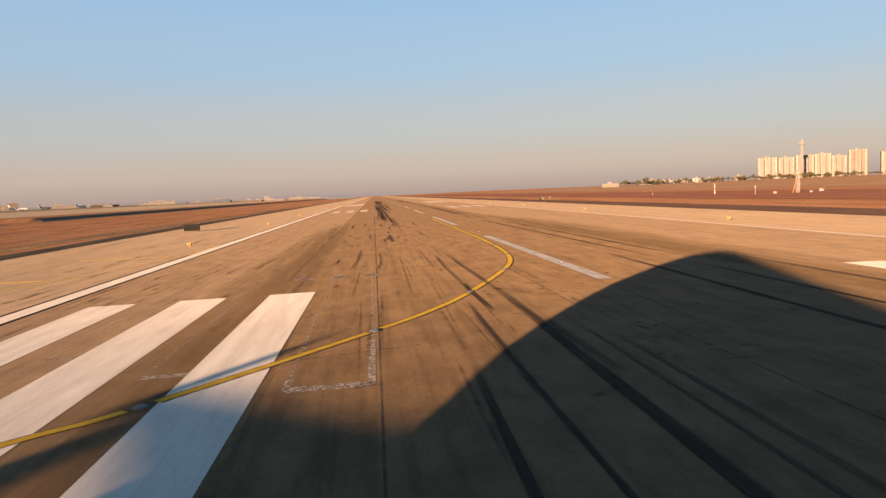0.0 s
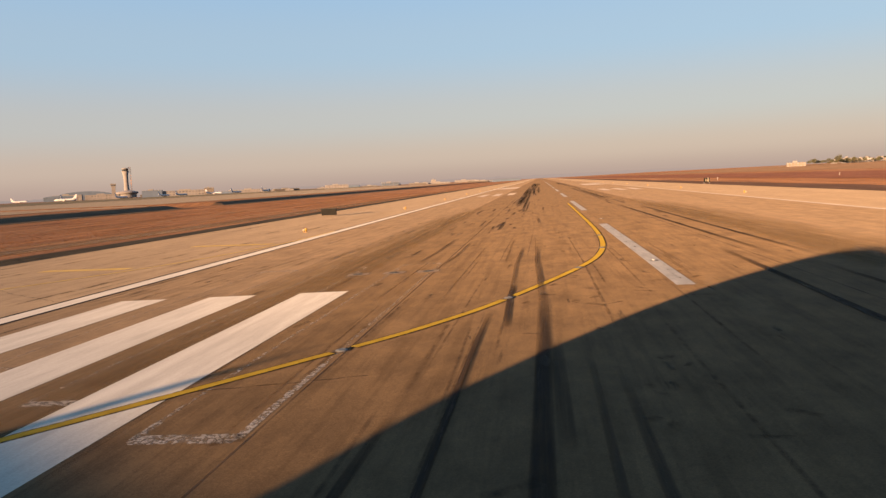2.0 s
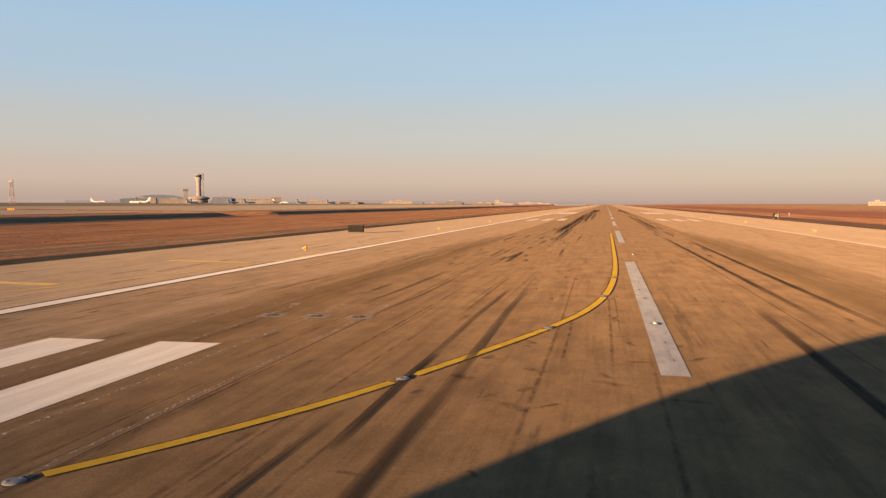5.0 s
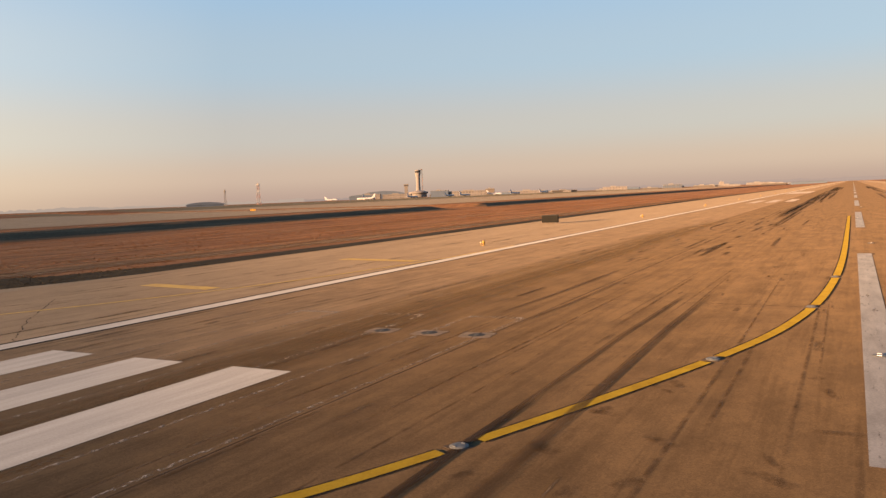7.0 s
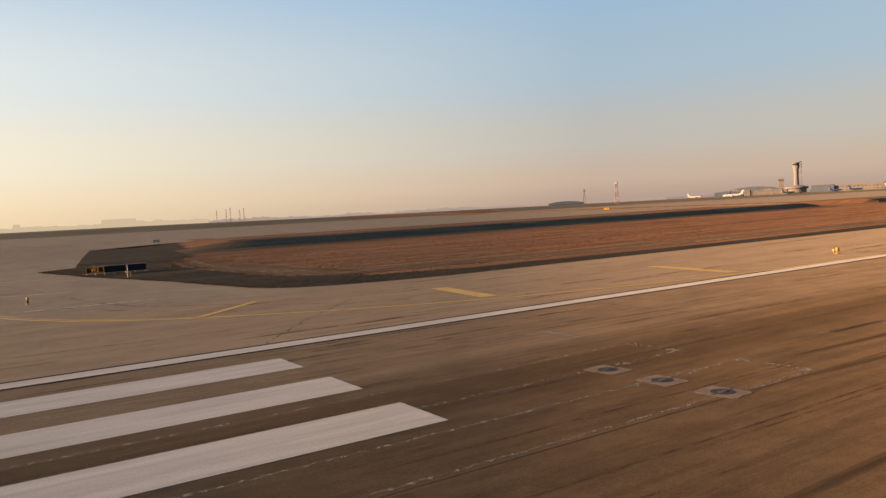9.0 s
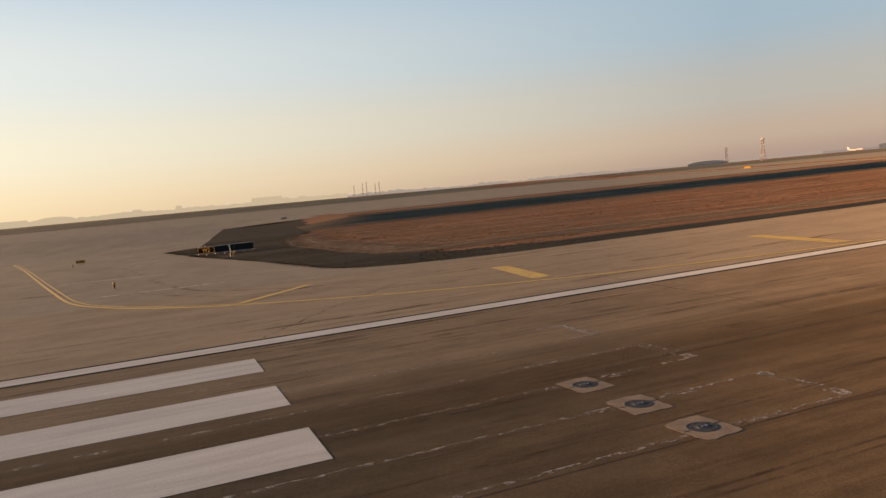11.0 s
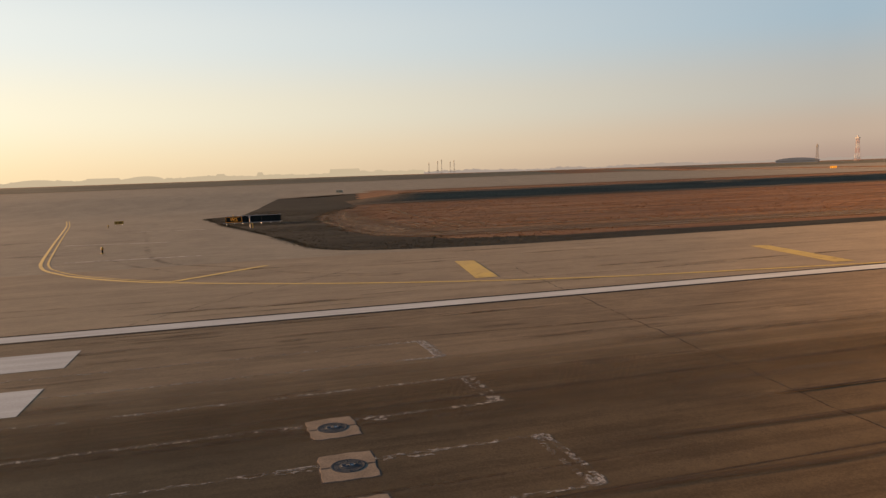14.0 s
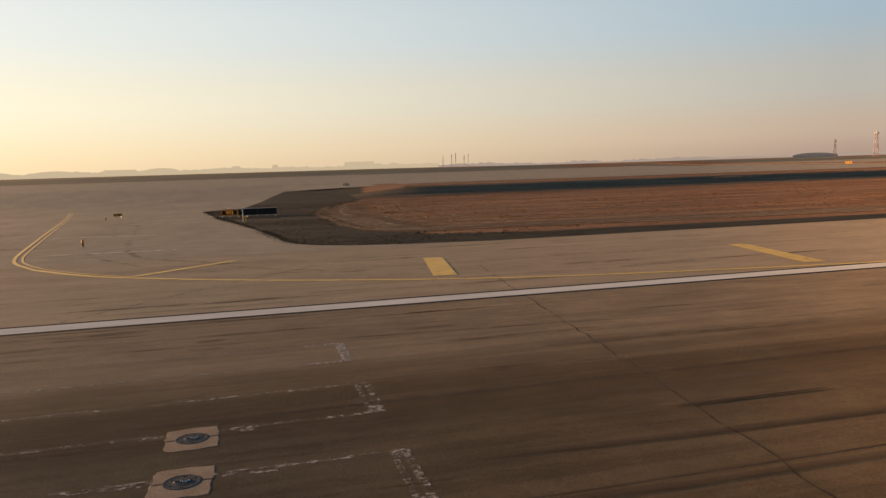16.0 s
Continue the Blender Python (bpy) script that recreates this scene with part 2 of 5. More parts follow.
def height(x, y):
    """The lie of the land: cambered runway, level verges, raised taxiway behind a bank, low rise beyond."""
    if x < CENTRE:
        z = -0.016 * min(CENTRE - x, 125.0)
    else:
        z = -0.008 * min(x - CENTRE, 41.0)
    if x < -110:
        bank = smooth(-138, -149, x)
        if 284 < y < 330:
            bank *= max(smooth(292, 284, y), smooth(320, 330, y)) * 0.8 + 0.2
        slope = min(max((-140 - x) / 80.0, 0.0), 1.0)
        k = smooth(52, 74, y)
        z += 1.75 * (bank * k + slope * (1 - k))
        z += 1.3 * min(max((-175 - x) / 225.0, 0.0), 1.0) + 2.4 * smooth(-405, -500, x) * (1 - 0.7 * smooth(300, 620, y)) + 2.0 * smooth(-600, -1500, x)
    if x > 130:
        z += 5.0 * smooth(130, 700, x)
    return z


def mesh_of(name, verts, faces, mat, uvs=None):
    me = bpy.data.meshes.new(name)
    me.from_pydata(verts, [], faces)
    if uvs:
        layer = me.uv_layers.new(name="uv")
        for lp in me.loops:
            layer.data[lp.index].uv = uvs[lp.vertex_index]
    me.materials.append(mat)
    me.update()
    return me


def part(name, bm, mat, parent, label=""):
    """Links a bmesh as one mesh object under a thing or a part."""
    me = bpy.data.meshes.new(name)
    bm.to_mesh(me)
    bm.free()
    me.materials.append(mat)
    ob = new(name, me)
    ob.parent = parent
    if label:
        ob["label"] = label
    return ob


def sheet(name, xs, ys, mat, lift=0.0, low=None, high=None):
    """A surface that lies on the land. low, high: the sheet's edges in y as functions of x, between which ys run from 0 to 1."""
    verts, faces = [], []
    for x in xs:
        for y in ys:
            yy = low(x) + (high(x) - low(x)) * y if low else y
            verts.append((x, yy, height(x, yy) + lift))
    n = len(ys)
    for i in range(len(xs) - 1):
        for j in range(n - 1):
            faces.append((i * n + j, (i + 1) * n + j, (i + 1) * n + j + 1, i * n + j + 1))
    return new(name, mesh_of(name, verts, faces, mat))


def ribbon(name, line, width, mat, lift, closed_steps=1.5, parent=None, kind="structure", label=""):
    """A painted or worn line along points (x, y), following the land."""
    pts = [Vector(p) for p in line]
    fine = []
    for a, b in zip(pts, pts[1:]):
        steps = max(1, int((b - a).length / closed_steps))
        fine += [a.lerp(b, k / steps) for k in range(steps)]
    fine.append(pts[-1])
    verts, faces, uvs = [], [], []
    for i, p in enumerate(fine):
        a, b = fine[max(i - 1, 0)], fine[min(i + 1, len(fine) - 1)]
        d = (b - a).normalized()
        side = Vector((-d.y, d.x)) * (width / 2)
        v = i / (len(fine) - 1)
        for q, u in ((p + side, 0.0), (p, 0.5), (p - side, 1.0)):
            verts.append((q.x, q.y, height(q.x, q.y) + lift))
            uvs.append((u, v))
    for i in range(len(fine) - 1):
        for k in (0, 1):
            faces.append((i * 3 + k, i * 3 + k + 1, i * 3 + k + 4, i * 3 + k + 3))
    ob = new(name, mesh_of(name, verts, faces, mat, uvs))
    if parent:
        ob.parent = parent
    else:
        tagged(ob, label, kind=kind)
    return ob


def curve_through(points, steps=8):
    """A smooth line through points (Catmull-Rom)."""
    p = [Vector(q) for q in points]
    p = [2 * p[0] - p[1]] + p + [2 * p[-1] - p[-2]]
    out = []
    for i in range(1, len(p) - 2):
        for k in range(steps):
            t = k / steps
            out.append(0.5 * ((2 * p[i]) + (p[i + 1] - p[i - 1]) * t + (2 * p[i - 1] - 5 * p[i] + 4 * p[i + 1] - p[i + 2]) * t * t + (3 * p[i] - p[i - 1] - 3 * p[i + 1] + p[i + 2]) * t ** 3))
    out.append(p[-2])
    return out


def steps(a, b, n):
    return [a + (b - a) * i / n for i in range(n + 1)]


def between(table, v):
    for (a, fa), (b, fb) in zip(table, table[1:]):
        if a <= v <= b:
            return fa + (fb - fa) * (v - a) / (b - a)
    return table[0][1] if v < table[0][0] else table[-1][1]


# ---- the land and the pavements ----
gx = steps(-4600, -1500, 10) + steps(-1400, -600, 10) + steps(-580, -410, 12) + steps(-400, -190, 14) + steps(-185, -151, 10) + steps(-150, -136, 14) + steps(-134, -32, 18) + [-20, 9.58, 40, 50.5] + steps(60, 130, 6) + steps(160, 700, 14) + steps(800, 4600, 14)
gy = steps(-4600, -400, 14) + steps(-350, 30, 16) + steps(34, 80, 16) + steps(90, 270, 14) + steps(278, 336, 16) + steps(350, 900, 16) + steps(1000, 4700, 14)
tagged(sheet("ground", gx, gy, SOIL, -0.05), "dry reddish-brown grassland and soil round the runway", kind="structure")

far_y = steps(-160, 200, 60) + steps(215, 900, 46) + steps(950, 3000, 20)
tagged(sheet("runway", [-3.7, 0, 5, CENTRE, 14, 18.2], far_y, ASPHALT), "weathered dark brown asphalt runway with rubber streaks", kind="structure")
tagged(sheet("runway_lane_left", [-13.75, -9, -3.7], far_y, LANE), "paler brown asphalt outer lane of the runway", kind="structure")
tagged(sheet("runway_lane_right", [18.2, 25, 32.65], far_y, LANE), "paler brown asphalt outer lane of the runway", kind="structure")
tagged(sheet("shoulder_left", [-32, -26, -20, -13.75], far_y, SHOULDER), "pale weathered asphalt runway shoulder", kind="structure")
tagged(sheet("shoulder_right", [32.65, 38, 44, 50.5], far_y, SHOULDER), "pale weathered asphalt runway shoulder", kind="structure")

EDGE = [(-400, 60), (-265, 57), (-216, 48), (-181, 45), (-149, 39.7), (-128, 36.8), (-114, 35), (-110, 32.6), (-107, 30.4), (-104, 29.9), (-95, 30.6), (-80, 32.5), (-64, 35.1), (-54, 36.6), (-46, 37.7), (-40, 38.3), (-37, 39.1), (-35.2, 40.4), (-33.8, 42.6), (-32.6, 46.0), (-32, 50)]
ex = steps(-182, -116, 33) + steps(-114, -44, 44) + steps(-42, -32, 24)
tagged(sheet("exit_taxiway", ex, steps(0, 1, 30), TAXI, 0.0, lambda x: -260.0, lambda x: between(EDGE, x)), "grey asphalt exit taxiway curving off the runway", kind="structure")
tagged(sheet("parallel_taxiway", steps(-404, -178, 22), steps(-800, 1800, 80), TAXI, 0.02), "grey asphalt parallel taxiway on a low bank", kind="structure")


# dark scorched verges round the grass island, and dark dull grass along the far bank
def verge_low(x):
    return between(EDGE, x)


def verge_high(x):
    return between([(-178, 64), (-150, 60), (-130, 56), (-116, 49.5), (-100, 46.5), (-88, 44), (-66, 43.2), (-52, 43.4), (-46, 45), (-42, 46.6), (-39.6, 48.2), (-37, 55.5), (-35.6, 63.4), (-34, 72), (-32, 84)], x) + 0.5 * math.sin(x * 0.7) + 0.3 * math.sin(x * 1.9)


tagged(sheet("verge_corner", steps(-178, -32.1, 120), steps(0, 1, 10), VERGE, -0.015, verge_low, verge_high), "dark scorched soil verge at the taxiway corner", kind="structure")


def wavy(base, amount, seed):
    return lambda y: base + amount * (noise.noise((y * 0.03, seed, 0)) + 0.5 * noise.noise((y * 0.11, seed, 3)))


def strip(name, near, far, ys, mat, label, lift=-0.015):
    verts, faces = [], []
    n = max(4, int(abs(far(0) - near(0)) / 14))
    for y in ys:
        for k in range(n + 1):
            x = near(y) + (far(y) - near(y)) * k / n
            verts.append((x, y, height(x, y) + lift))
    for j in range(len(ys) - 1):
        for k in range(n):
            f = j * (n + 1) + k
            faces.append((f, f + n + 1, f + n + 2, f + 1))
    return tagged(new(name, mesh_of(name, verts, faces, mat)), label, kind="structure")


strip("verge_left", lambda y: -32.0, wavy(-36.4, 1.2, 1.0), steps(56, 400, 90) + steps(410, 2000, 40), VERGE, "dark scorched soil strip along the pavement edge", -0.008)
strip("verge_right", lambda y: 50.5, wavy(62.0, 1.5, 2.0), steps(-100, 400, 90) + steps(410, 2000, 40), DARK_SOIL, "dark scorched soil strip along the pavement edge")
BANK = material("dull_bank_grass", (0.098, 0.072, 0.044), 0.95, second=(0.056, 0.041, 0.025), scale=0.16, stretch=(2.4, 0.3, 1), fine=0.25, bump=0.3, bump_scale=2.0)
strip("bank_verge", wavy(-137.5, 1.5, 5.0), wavy(-150, 2.0, 6.0), steps(57, 288, 90), BANK, "dark dull grass bank below the taxiway", 0.01)
strip("bank_verge_far", wavy(-137.5, 1.5, 5.0), wavy(-150, 2.0, 6.0), steps(324, 900, 90), BANK, "dark dull grass bank below the taxiway", 0.01)
strip("far_field", lambda y: -404.0, lambda y: -900.0, steps(-1500, 2500, 60), GREENS, "dull green field beyond the taxiway", 0.12)


# paler and browner grass between the scorched verge and the red soil
BROWN_GRASS = worn(material("brown_trampled_grass", (0.125, 0.088, 0.052), 0.95, second=(0.080, 0.055, 0.034), scale=0.12, stretch=(2.6, 0.2, 1), fine=0.2, bump=0.3, bump_scale=2.0), 0.36, 0.25, (2.0, 0.35, 1), 0.22, edge=2)
TAN_STREAK = worn(material("pale_dry_grass", (0.24, 0.165, 0.095), 0.95, second=(0.17, 0.115, 0.065), scale=0.4, fine=0.2), 0.47, 0.45, (2.2, 0.35, 1), 0.16, edge=2)
RED_STREAK = worn(material("bare_red_earth", (0.10, 0.045, 0.022), 0.95, second=(0.06, 0.028, 0.015), scale=0.3, fine=0.2), 0.46, 0.3, (2.2, 0.25, 1), 0.16, edge=2)
RIM = [(-124, 53.5), (-112, 49.0), (-98, 46.6), (-81, 44.2), (-66, 44.1), (-52, 44.4), (-46, 46.2), (-43.4, 50.5), (-42.6, 57), (-41, 67), (-40.2, 77), (-39.6, 90), (-39, 120), (-38.5, 170), (-38.2, 260), (-38.2, 420)]
# bands of worked soil in the right-hand fields
PLOUGHED = material("ploughed_soil", (0.111, 0.052, 0.031), 0.95, second=(0.072, 0.035, 0.022), scale=0.08, stretch=(2.0, 0.2, 1), fine=0.3, bump=0.6, bump_scale=1.4)
STUBBLE = material("grey_brown_stubble", (0.150, 0.098, 0.055), 0.95, second=(0.091, 0.062, 0.037), scale=0.03, fine=0.3, bump=0.5, bump_scale=1.0)
strip("ploughed_band", wavy(84, 4.0, 11.0), wavy(150, 8.0, 12.0), steps(-100, 500, 60) + steps(520, 1500, 20), PLOUGHED, "dark red-brown ploughed strip of field", 0.03)
strip("stubble_field", wavy(185, 8.0, 13.0), wavy(520, 10.0, 14.0), steps(-300, 1600, 60), STUBBLE, "grey-brown stubble field before the town", 0.06)


# ---- runway paint ----
def bar(name, x0, x1, y0, y1, mat, lift=0.004, label="white painted runway bar", group="", skew=0.0):
    verts, faces, n = [], [], max(1, int((y1 - y0) / 3))
    for j in range(n + 1):
        y = y0 + (y1 - y0) * j / n
        for x in (x0, (x0 + x1) / 2, x1):
            verts.append((x, y, height(x, y) + lift))
    for j in range(n):
        for k in (0, 1):
            faces.append((j * 3 + k, j * 3 + k + 1, j * 3 + k + 4, j * 3 + k + 3))
    return tagged(new(name, mesh_of(name, verts, faces, mat)), label, "road marking", group, "structure")



# white paint dulled and warmed in its colour to stand for haze over far bars
DULL_WHITE = material("haze_dulled_paint", (0.27, 0.245, 0.205), 0.9, second=(0.21, 0.19, 0.155), scale=0.8, stretch=(3, 0.3, 1), fine=0.1)
for k in range(3):
    for x in (-3.86 - 3.6 * k, 2 * CENTRE + 2.0 + 3.6 * k):
        bar("threshold_stripe", x, x + 1.86, -0.1, 30.38, WHITE, 0.006, "white painted threshold stripe on asphalt", "threshold stripes")
        bar("touchdown_bar", x + (0.9 if x < CENTRE else -0.9), x + (2.7 if x < CENTRE else 0.9), 180, 203, DULL_WHITE, 0.006, "white painted touchdown zone bar", "touchdown bars")
for x in (-11.5, 2 * CENTRE + 3.7):
    bar("aiming_block", x, x + 7.8, 296, 345, DULL_WHITE, 0.006, "broad white painted aiming point block", "aiming blocks")
for k in range(40):
    y = 28.45 + 54.0 * k
    bar("centreline_dash", CENTRE - 0.17, CENTRE + 0.45, y, y + 31.2, DASH_WHITE, 0.006, "white painted centreline dash", "centreline dashes")
bar("side_stripe", -13.85, -12.95, -160, 2600, WHITE, 0.006, "white painted runway side stripe")
bar("side_stripe", 2 * CENTRE + 13.0, 2 * CENTRE + 13.7, -160, 2600, DULL_WHITE, 0.006, "white painted runway side stripe")
STRIPE_EDGE = material("black_border_paint", (0.016, 0.014, 0.012), 0.9, fine=0.2)
for x in (-12.85, -13.95):
    ribbon("side_stripe_edge", [(x, -100), (x, 500)], 0.22, STRIPE_EDGE, 0.005, 10, label="thin black painted border beside the side stripe")

# yellow taxi lines
LEAD = curve_through([(-14.2, 3.6), (-9.7, 8.6), (-5.88, 12.75), (-4.14, 14.5), (0.42, 20.7), (2.4, 23.8), (4.05, 27.25), (6.6, 34.1), (7.85, 39.2), (8.5, 45.9), (8.8, 57), (8.86, 78), (8.86, 104)], 60)
lead_lights = [(-4.14, 14.5), (0.42, 20.7), (4.05, 27.25), (6.6, 34.1), (8.15, 41.8), (8.62, 49.5)]
pieces, piece = [], []
for p in LEAD:
    if min((p - Vector(q)).length for q in lead_lights) < 0.30:
        if len(piece) > 1:
            pieces.append(piece)
        piece = []
    else:
        piece.append(p)
pieces.append(piece)
for piece in pieces:
    ribbon("lead_in_line_border", piece, 0.36, BLACK_EDGE, 0.009, label="worn black border of the taxi line")
    ribbon("lead_in_line", piece, 0.26, YELLOW, 0.013, label="yellow painted taxi line curving onto the runway")

OFF = [(-13.9, 70), (-14.0, 62), (-14.4, 56.8), (-16.5, 46.3), (-19.9, 38.1), (-24.1, 31.6), (-26.7, 28.8), (-30.0, 26.3), (-33.7, 24.5), (-36.6, 23.6), (-40.2, 22.8), (-51.1, 20.8), (-62.7, 18.7), (-100, 12.0), (-123, 7.4)]
ribbon("lead_off_line", curve_through(OFF[:8]), 0.28, PALE_YELLOW, 0.010, label="faded yellow taxi line leading off the runway")
ribbon("lead_off_line", curve_through(OFF[7:]), 0.19, PALE_YELLOW, 0.010, label="faded yellow taxi line leading off the runway")
ribbon("lead_off_line", curve_through([(-24.5, 31.5), (-27.0, 29.1), (-30.2, 26.7), (-33.8, 24.9), (-36.6, 24.0), (-40.2, 23.2), (-51.1, 21.2), (-62.7, 19.1), (-100, 12.4), (-123, 7.8)]), 0.12, PALE_YELLOW, 0.010, label="faded yellow taxi line leading off the runway")
for a, b, w in (((-24.9, 44.55), (-18.5, 43.45), 0.92), ((-22.6, 59.4), (-15.2, 57.4), 0.9), ((-29.0, 35.5), (-24.7, 31.5), 0.4)):
    ribbon("shoulder_chevron", [a, b], w, PALE_YELLOW, 0.011, label="yellow painted diagonal bar on the shoulder")
for a, b in (((-38.4, 24.4), (-37.8, 32.0)), ((-55.6, 21.0), (-53.2, 29.0)), ((-74, 24), (-72, 31))):
    ribbon("taxiway_cross_line", [a, b], 0.5, FAINT_LINE, 0.007, label="worn pale line across the taxiway")


def ribbons(name, lines, mat, lift, label):
    """Many marks of one sort in one mesh."""
    verts, faces, uvs = [], [], []
    for line, width in lines:
        fine, pts = [], [Vector(p) for p in line]
        for a, b in zip(pts, pts[1:]):
            n = max(2, int((b - a).length / 4.0))
            fine += [a.lerp(b, k / n) for k in range(n)]
        fine.append(pts[-1])
        first = len(verts)
        for i, p in enumerate(fine):
            d = (fine[min(i + 1, len(fine) - 1)] - fine[max(i - 1, 0)]).normalized()
            side = Vector((-d.y, d.x)) * width / 2
            for q, u in ((p + side, 0.0), (p, 0.5), (p - side, 1.0)):
                verts.append((q.x, q.y, height(q.x, q.y) + lift))
                uvs.append((u, i / (len(fine) - 1)))
        for i in range(len(fine) - 1):
            for k in (0, 1):
                f = first + i * 3 + k
                faces.append((f, f + 1, f + 4, f + 3))
    return tagged(new(name, mesh_of(name, verts, faces, mat, uvs)), label, kind="stuff")


# streaks of grass that follow the verge
ribbons("brown_grass_band", [(curve_through([(x, y + 2.5) if x < -44 else (x - 2.5, y + 1) for x, y in RIM], 10), 7.5)], BROWN_GRASS, -0.012, "brown trampled grass band beside the scorched verge")
rng = random.Random(21)
tan, red = [(curve_through(RIM, 10), 1.0)], []
for k in range(48):
    away = rng.uniform(0.3, 14.0) if k % 3 else rng.uniform(8, 40)
    line = [(x - away * 0.25, y + away) if x < -46 else (x - away, y + away * 0.5) for x, y in RIM]
    a = rng.randrange(1, len(line) - 3)
    tan.append((curve_through(line[a:a + rng.randrange(3, 6)], 10), rng.uniform(0.25, 1.1)))
for k in range(60):
    x, y = rng.uniform(-128, -45), rng.uniform(50, 230)
    n = rng.uniform(5, 30)
    (red if k % 3 else tan).append(([(x, y), (x + rng.uniform(-1, 1), y + n * 0.5), (x + rng.uniform(-1, 1), y + n)], rng.uniform(0.4, 2.2)))
tan.append((curve_through([(-89, 47.5), (-80, 49.4), (-70, 50.0), (-64, 52)], 8), 1.6))
for k in range(16):
    x, y = rng.uniform(60, 100), rng.uniform(40, 400)
    tan.append(([(x, y), (x + rng.uniform(-1, 1), y + rng.uniform(20, 90))], rng.uniform(0.6, 2.0)))
tan.append((curve_through([(-135.2, 62), (-135.8, 90), (-135.4, 140), (-135.8, 200), (-135.3, 280)], 8), 1.8))
ribbons("pale_grass_streaks", tan, TAN_STREAK, -0.009, "pale dry grass streaks along the verge and ditch")
ribbons("red_earth_streaks", red, RED_STREAK, -0.02, "darker red bare earth streaks in the dry grass")

# outlines that an older set of stripes left behind
old = []
for x0, x1, y0 in ((-8.39, -6.69, 20.0), (-4.90, -3.18, 17.0), (-1.43, 0.38, 14.9)):
    for a, b in ((x0, x1), (2 * CENTRE - x0, 2 * CENTRE - x1)):
        old += [([(a, y0), (a, 38.3)], 0.11), ([(b, y0), (b, 38.3)], 0.11), ([(a, 38.12), (b, 38.12)], 0.09), ([(a, 38.3), (b, 38.3)], 0.12), ([(a, y0), (b, y0)], 0.22)]
old += [([(x, y0), (x + 0.05, y1)], w) for x, y0, y1, w in ((-1.40, 34.1, 34.95, 0.13), (-1.38, 35.9, 36.6, 0.16), (0.36, 34.3, 34.95, 0.12), (0.40, 35.9, 36.8, 0.15), (-3.15, 34.4, 34.95, 0.12), (-3.1, 35.9, 36.3, 0.12))]
SCRATCH = worn(material("scratched_white_paint", (0.235, 0.212, 0.173), 0.9, fine=0.3, grainy=0.3), 0.49, 8.0, (1.1, 1.3, 1), 0.06)
ribbons("scratched_stripe_end", [([(-8.39, 38.2), (-6.69, 38.2)], 0.20), ([(-8.39, 37.3), (-8.39, 38.2)], 0.12), ([(-6.69, 37.4), (-6.69, 38.2)], 0.14), ([(-3.5, 38.2), (-3.18, 38.2)], 0.2), ([(0.1, 38.25), (0.4, 38.2)], 0.2), ([(-1.43, 38.2), (-1.2, 38.25)], 0.18), ([(-1.43, 14.9), (0.38, 14.9)], 0.42), ([(0.36, 14.9), (0.37, 19.5)], 0.17), ([(-1.40, 14.9), (-1.40, 15.8)], 0.15), ([(-4.9, 17.0), (-3.18, 17.0)], 0.34)], SCRATCH, 0.0042, "scratched bright remains of an old stripe end")
ribbons("old_paint_outlines", old, OLD_WHITE, 0.0035, "ragged remains of old white stripe outlines")

# the worn outer lanes darken little by little towards the wheel tracks
TRAFFIC = worn(material("dark_traffic_film", (0.132, 0.093, 0.050), 0.9, fine=0.15, grainy=0.75), 0.51, 0.7, (2.2, 0.12, 1), 0.30, edge=2)
ribbons("traffic_film", [([(-4.6, -30), (-4.5, 30), (-4.4, 95)], 4.6), ([(-3.9, -30), (-3.7, 30), (-3.9, 110)], 2.6), ([(19.6, -30), (19.4, 100)], 5.6), ([(18.2, -30), (18.4, 120)], 3.0)], TRAFFIC, 0.0017, "thin dark traffic film along the lane edge")

# tyre marks
strong = [([(3.58, 2.0), (3.54, 12), (3.56, 21), (3.62, 25)], 0.15), ([(4.17, 22.6), (4.08, 27), (4.12, 30)], 0.20), ([(4.95, 1.0), (5.05, 12), (5.12, 22), (5.14, 28.5)], 0.36),
          ([(14.96, 36.5), (14.7, 62), (14.4, 95)], 0.34), ([(16.5, 34.5), (16.4, 62), (16.4, 90)], 0.36),
          ([(-1.77, 42.6), (-1.73, 45.6)], 0.09), ([(12.6, 4), (13.4, 40)], 0.35), ([(15.1, -5), (15.6, 34)], 0.3), ([(18.4, 0), (18.9, 36)], 0.3), ([(2.2, 1.0), (2.6, 16)], 0.2)]
for line, wide in strong:
    ribbon("tyre_mark", line, wide, SKID, 0.0155, 4.0, label="dark tyre skid mark along the runway")
FADED = worn(material("faded_tyre_rubber", (0.055, 0.041, 0.028), 0.9), 0.47, 1.0, (5, 0.15, 1), 0.30, edge=4)
faded = [([(5.9, 1.0), (6.05, 19)], 0.16), ([(6.5, 1.0), (6.55, 18.5)], 0.2), ([(4.12, 28.5), (4.0, 36), (4.15, 44)], 0.17), ([(5.12, 26.5), (5.05, 31), (4.9, 38), (4.95, 44)], 0.25), ([(5.42, 14), (5.4, 21)], 0.3),
         ([(-0.78, 39.0), (-0.6, 42.8), (-0.5, 52)], 0.2), ([(0.6, 37.5), (0.8, 41.3), (0.8, 49)], 0.18)]
for line, wide in faded:
    ribbon("faded_tyre_mark", line, wide, FADED, 0.0145, 4.0, label="faded tyre skid mark along the runway")
rng = random.Random(5)
thin, thick = [], []
scuffs = [([(-0.2, 14.6), (0.5, 14.9)], 0.3), ([(-3.7, 33.5), (-3.67, 43.6), (-3.66, 62)], 0.22), ([(-2.95, 29), (-2.83, 39)], 0.2)]
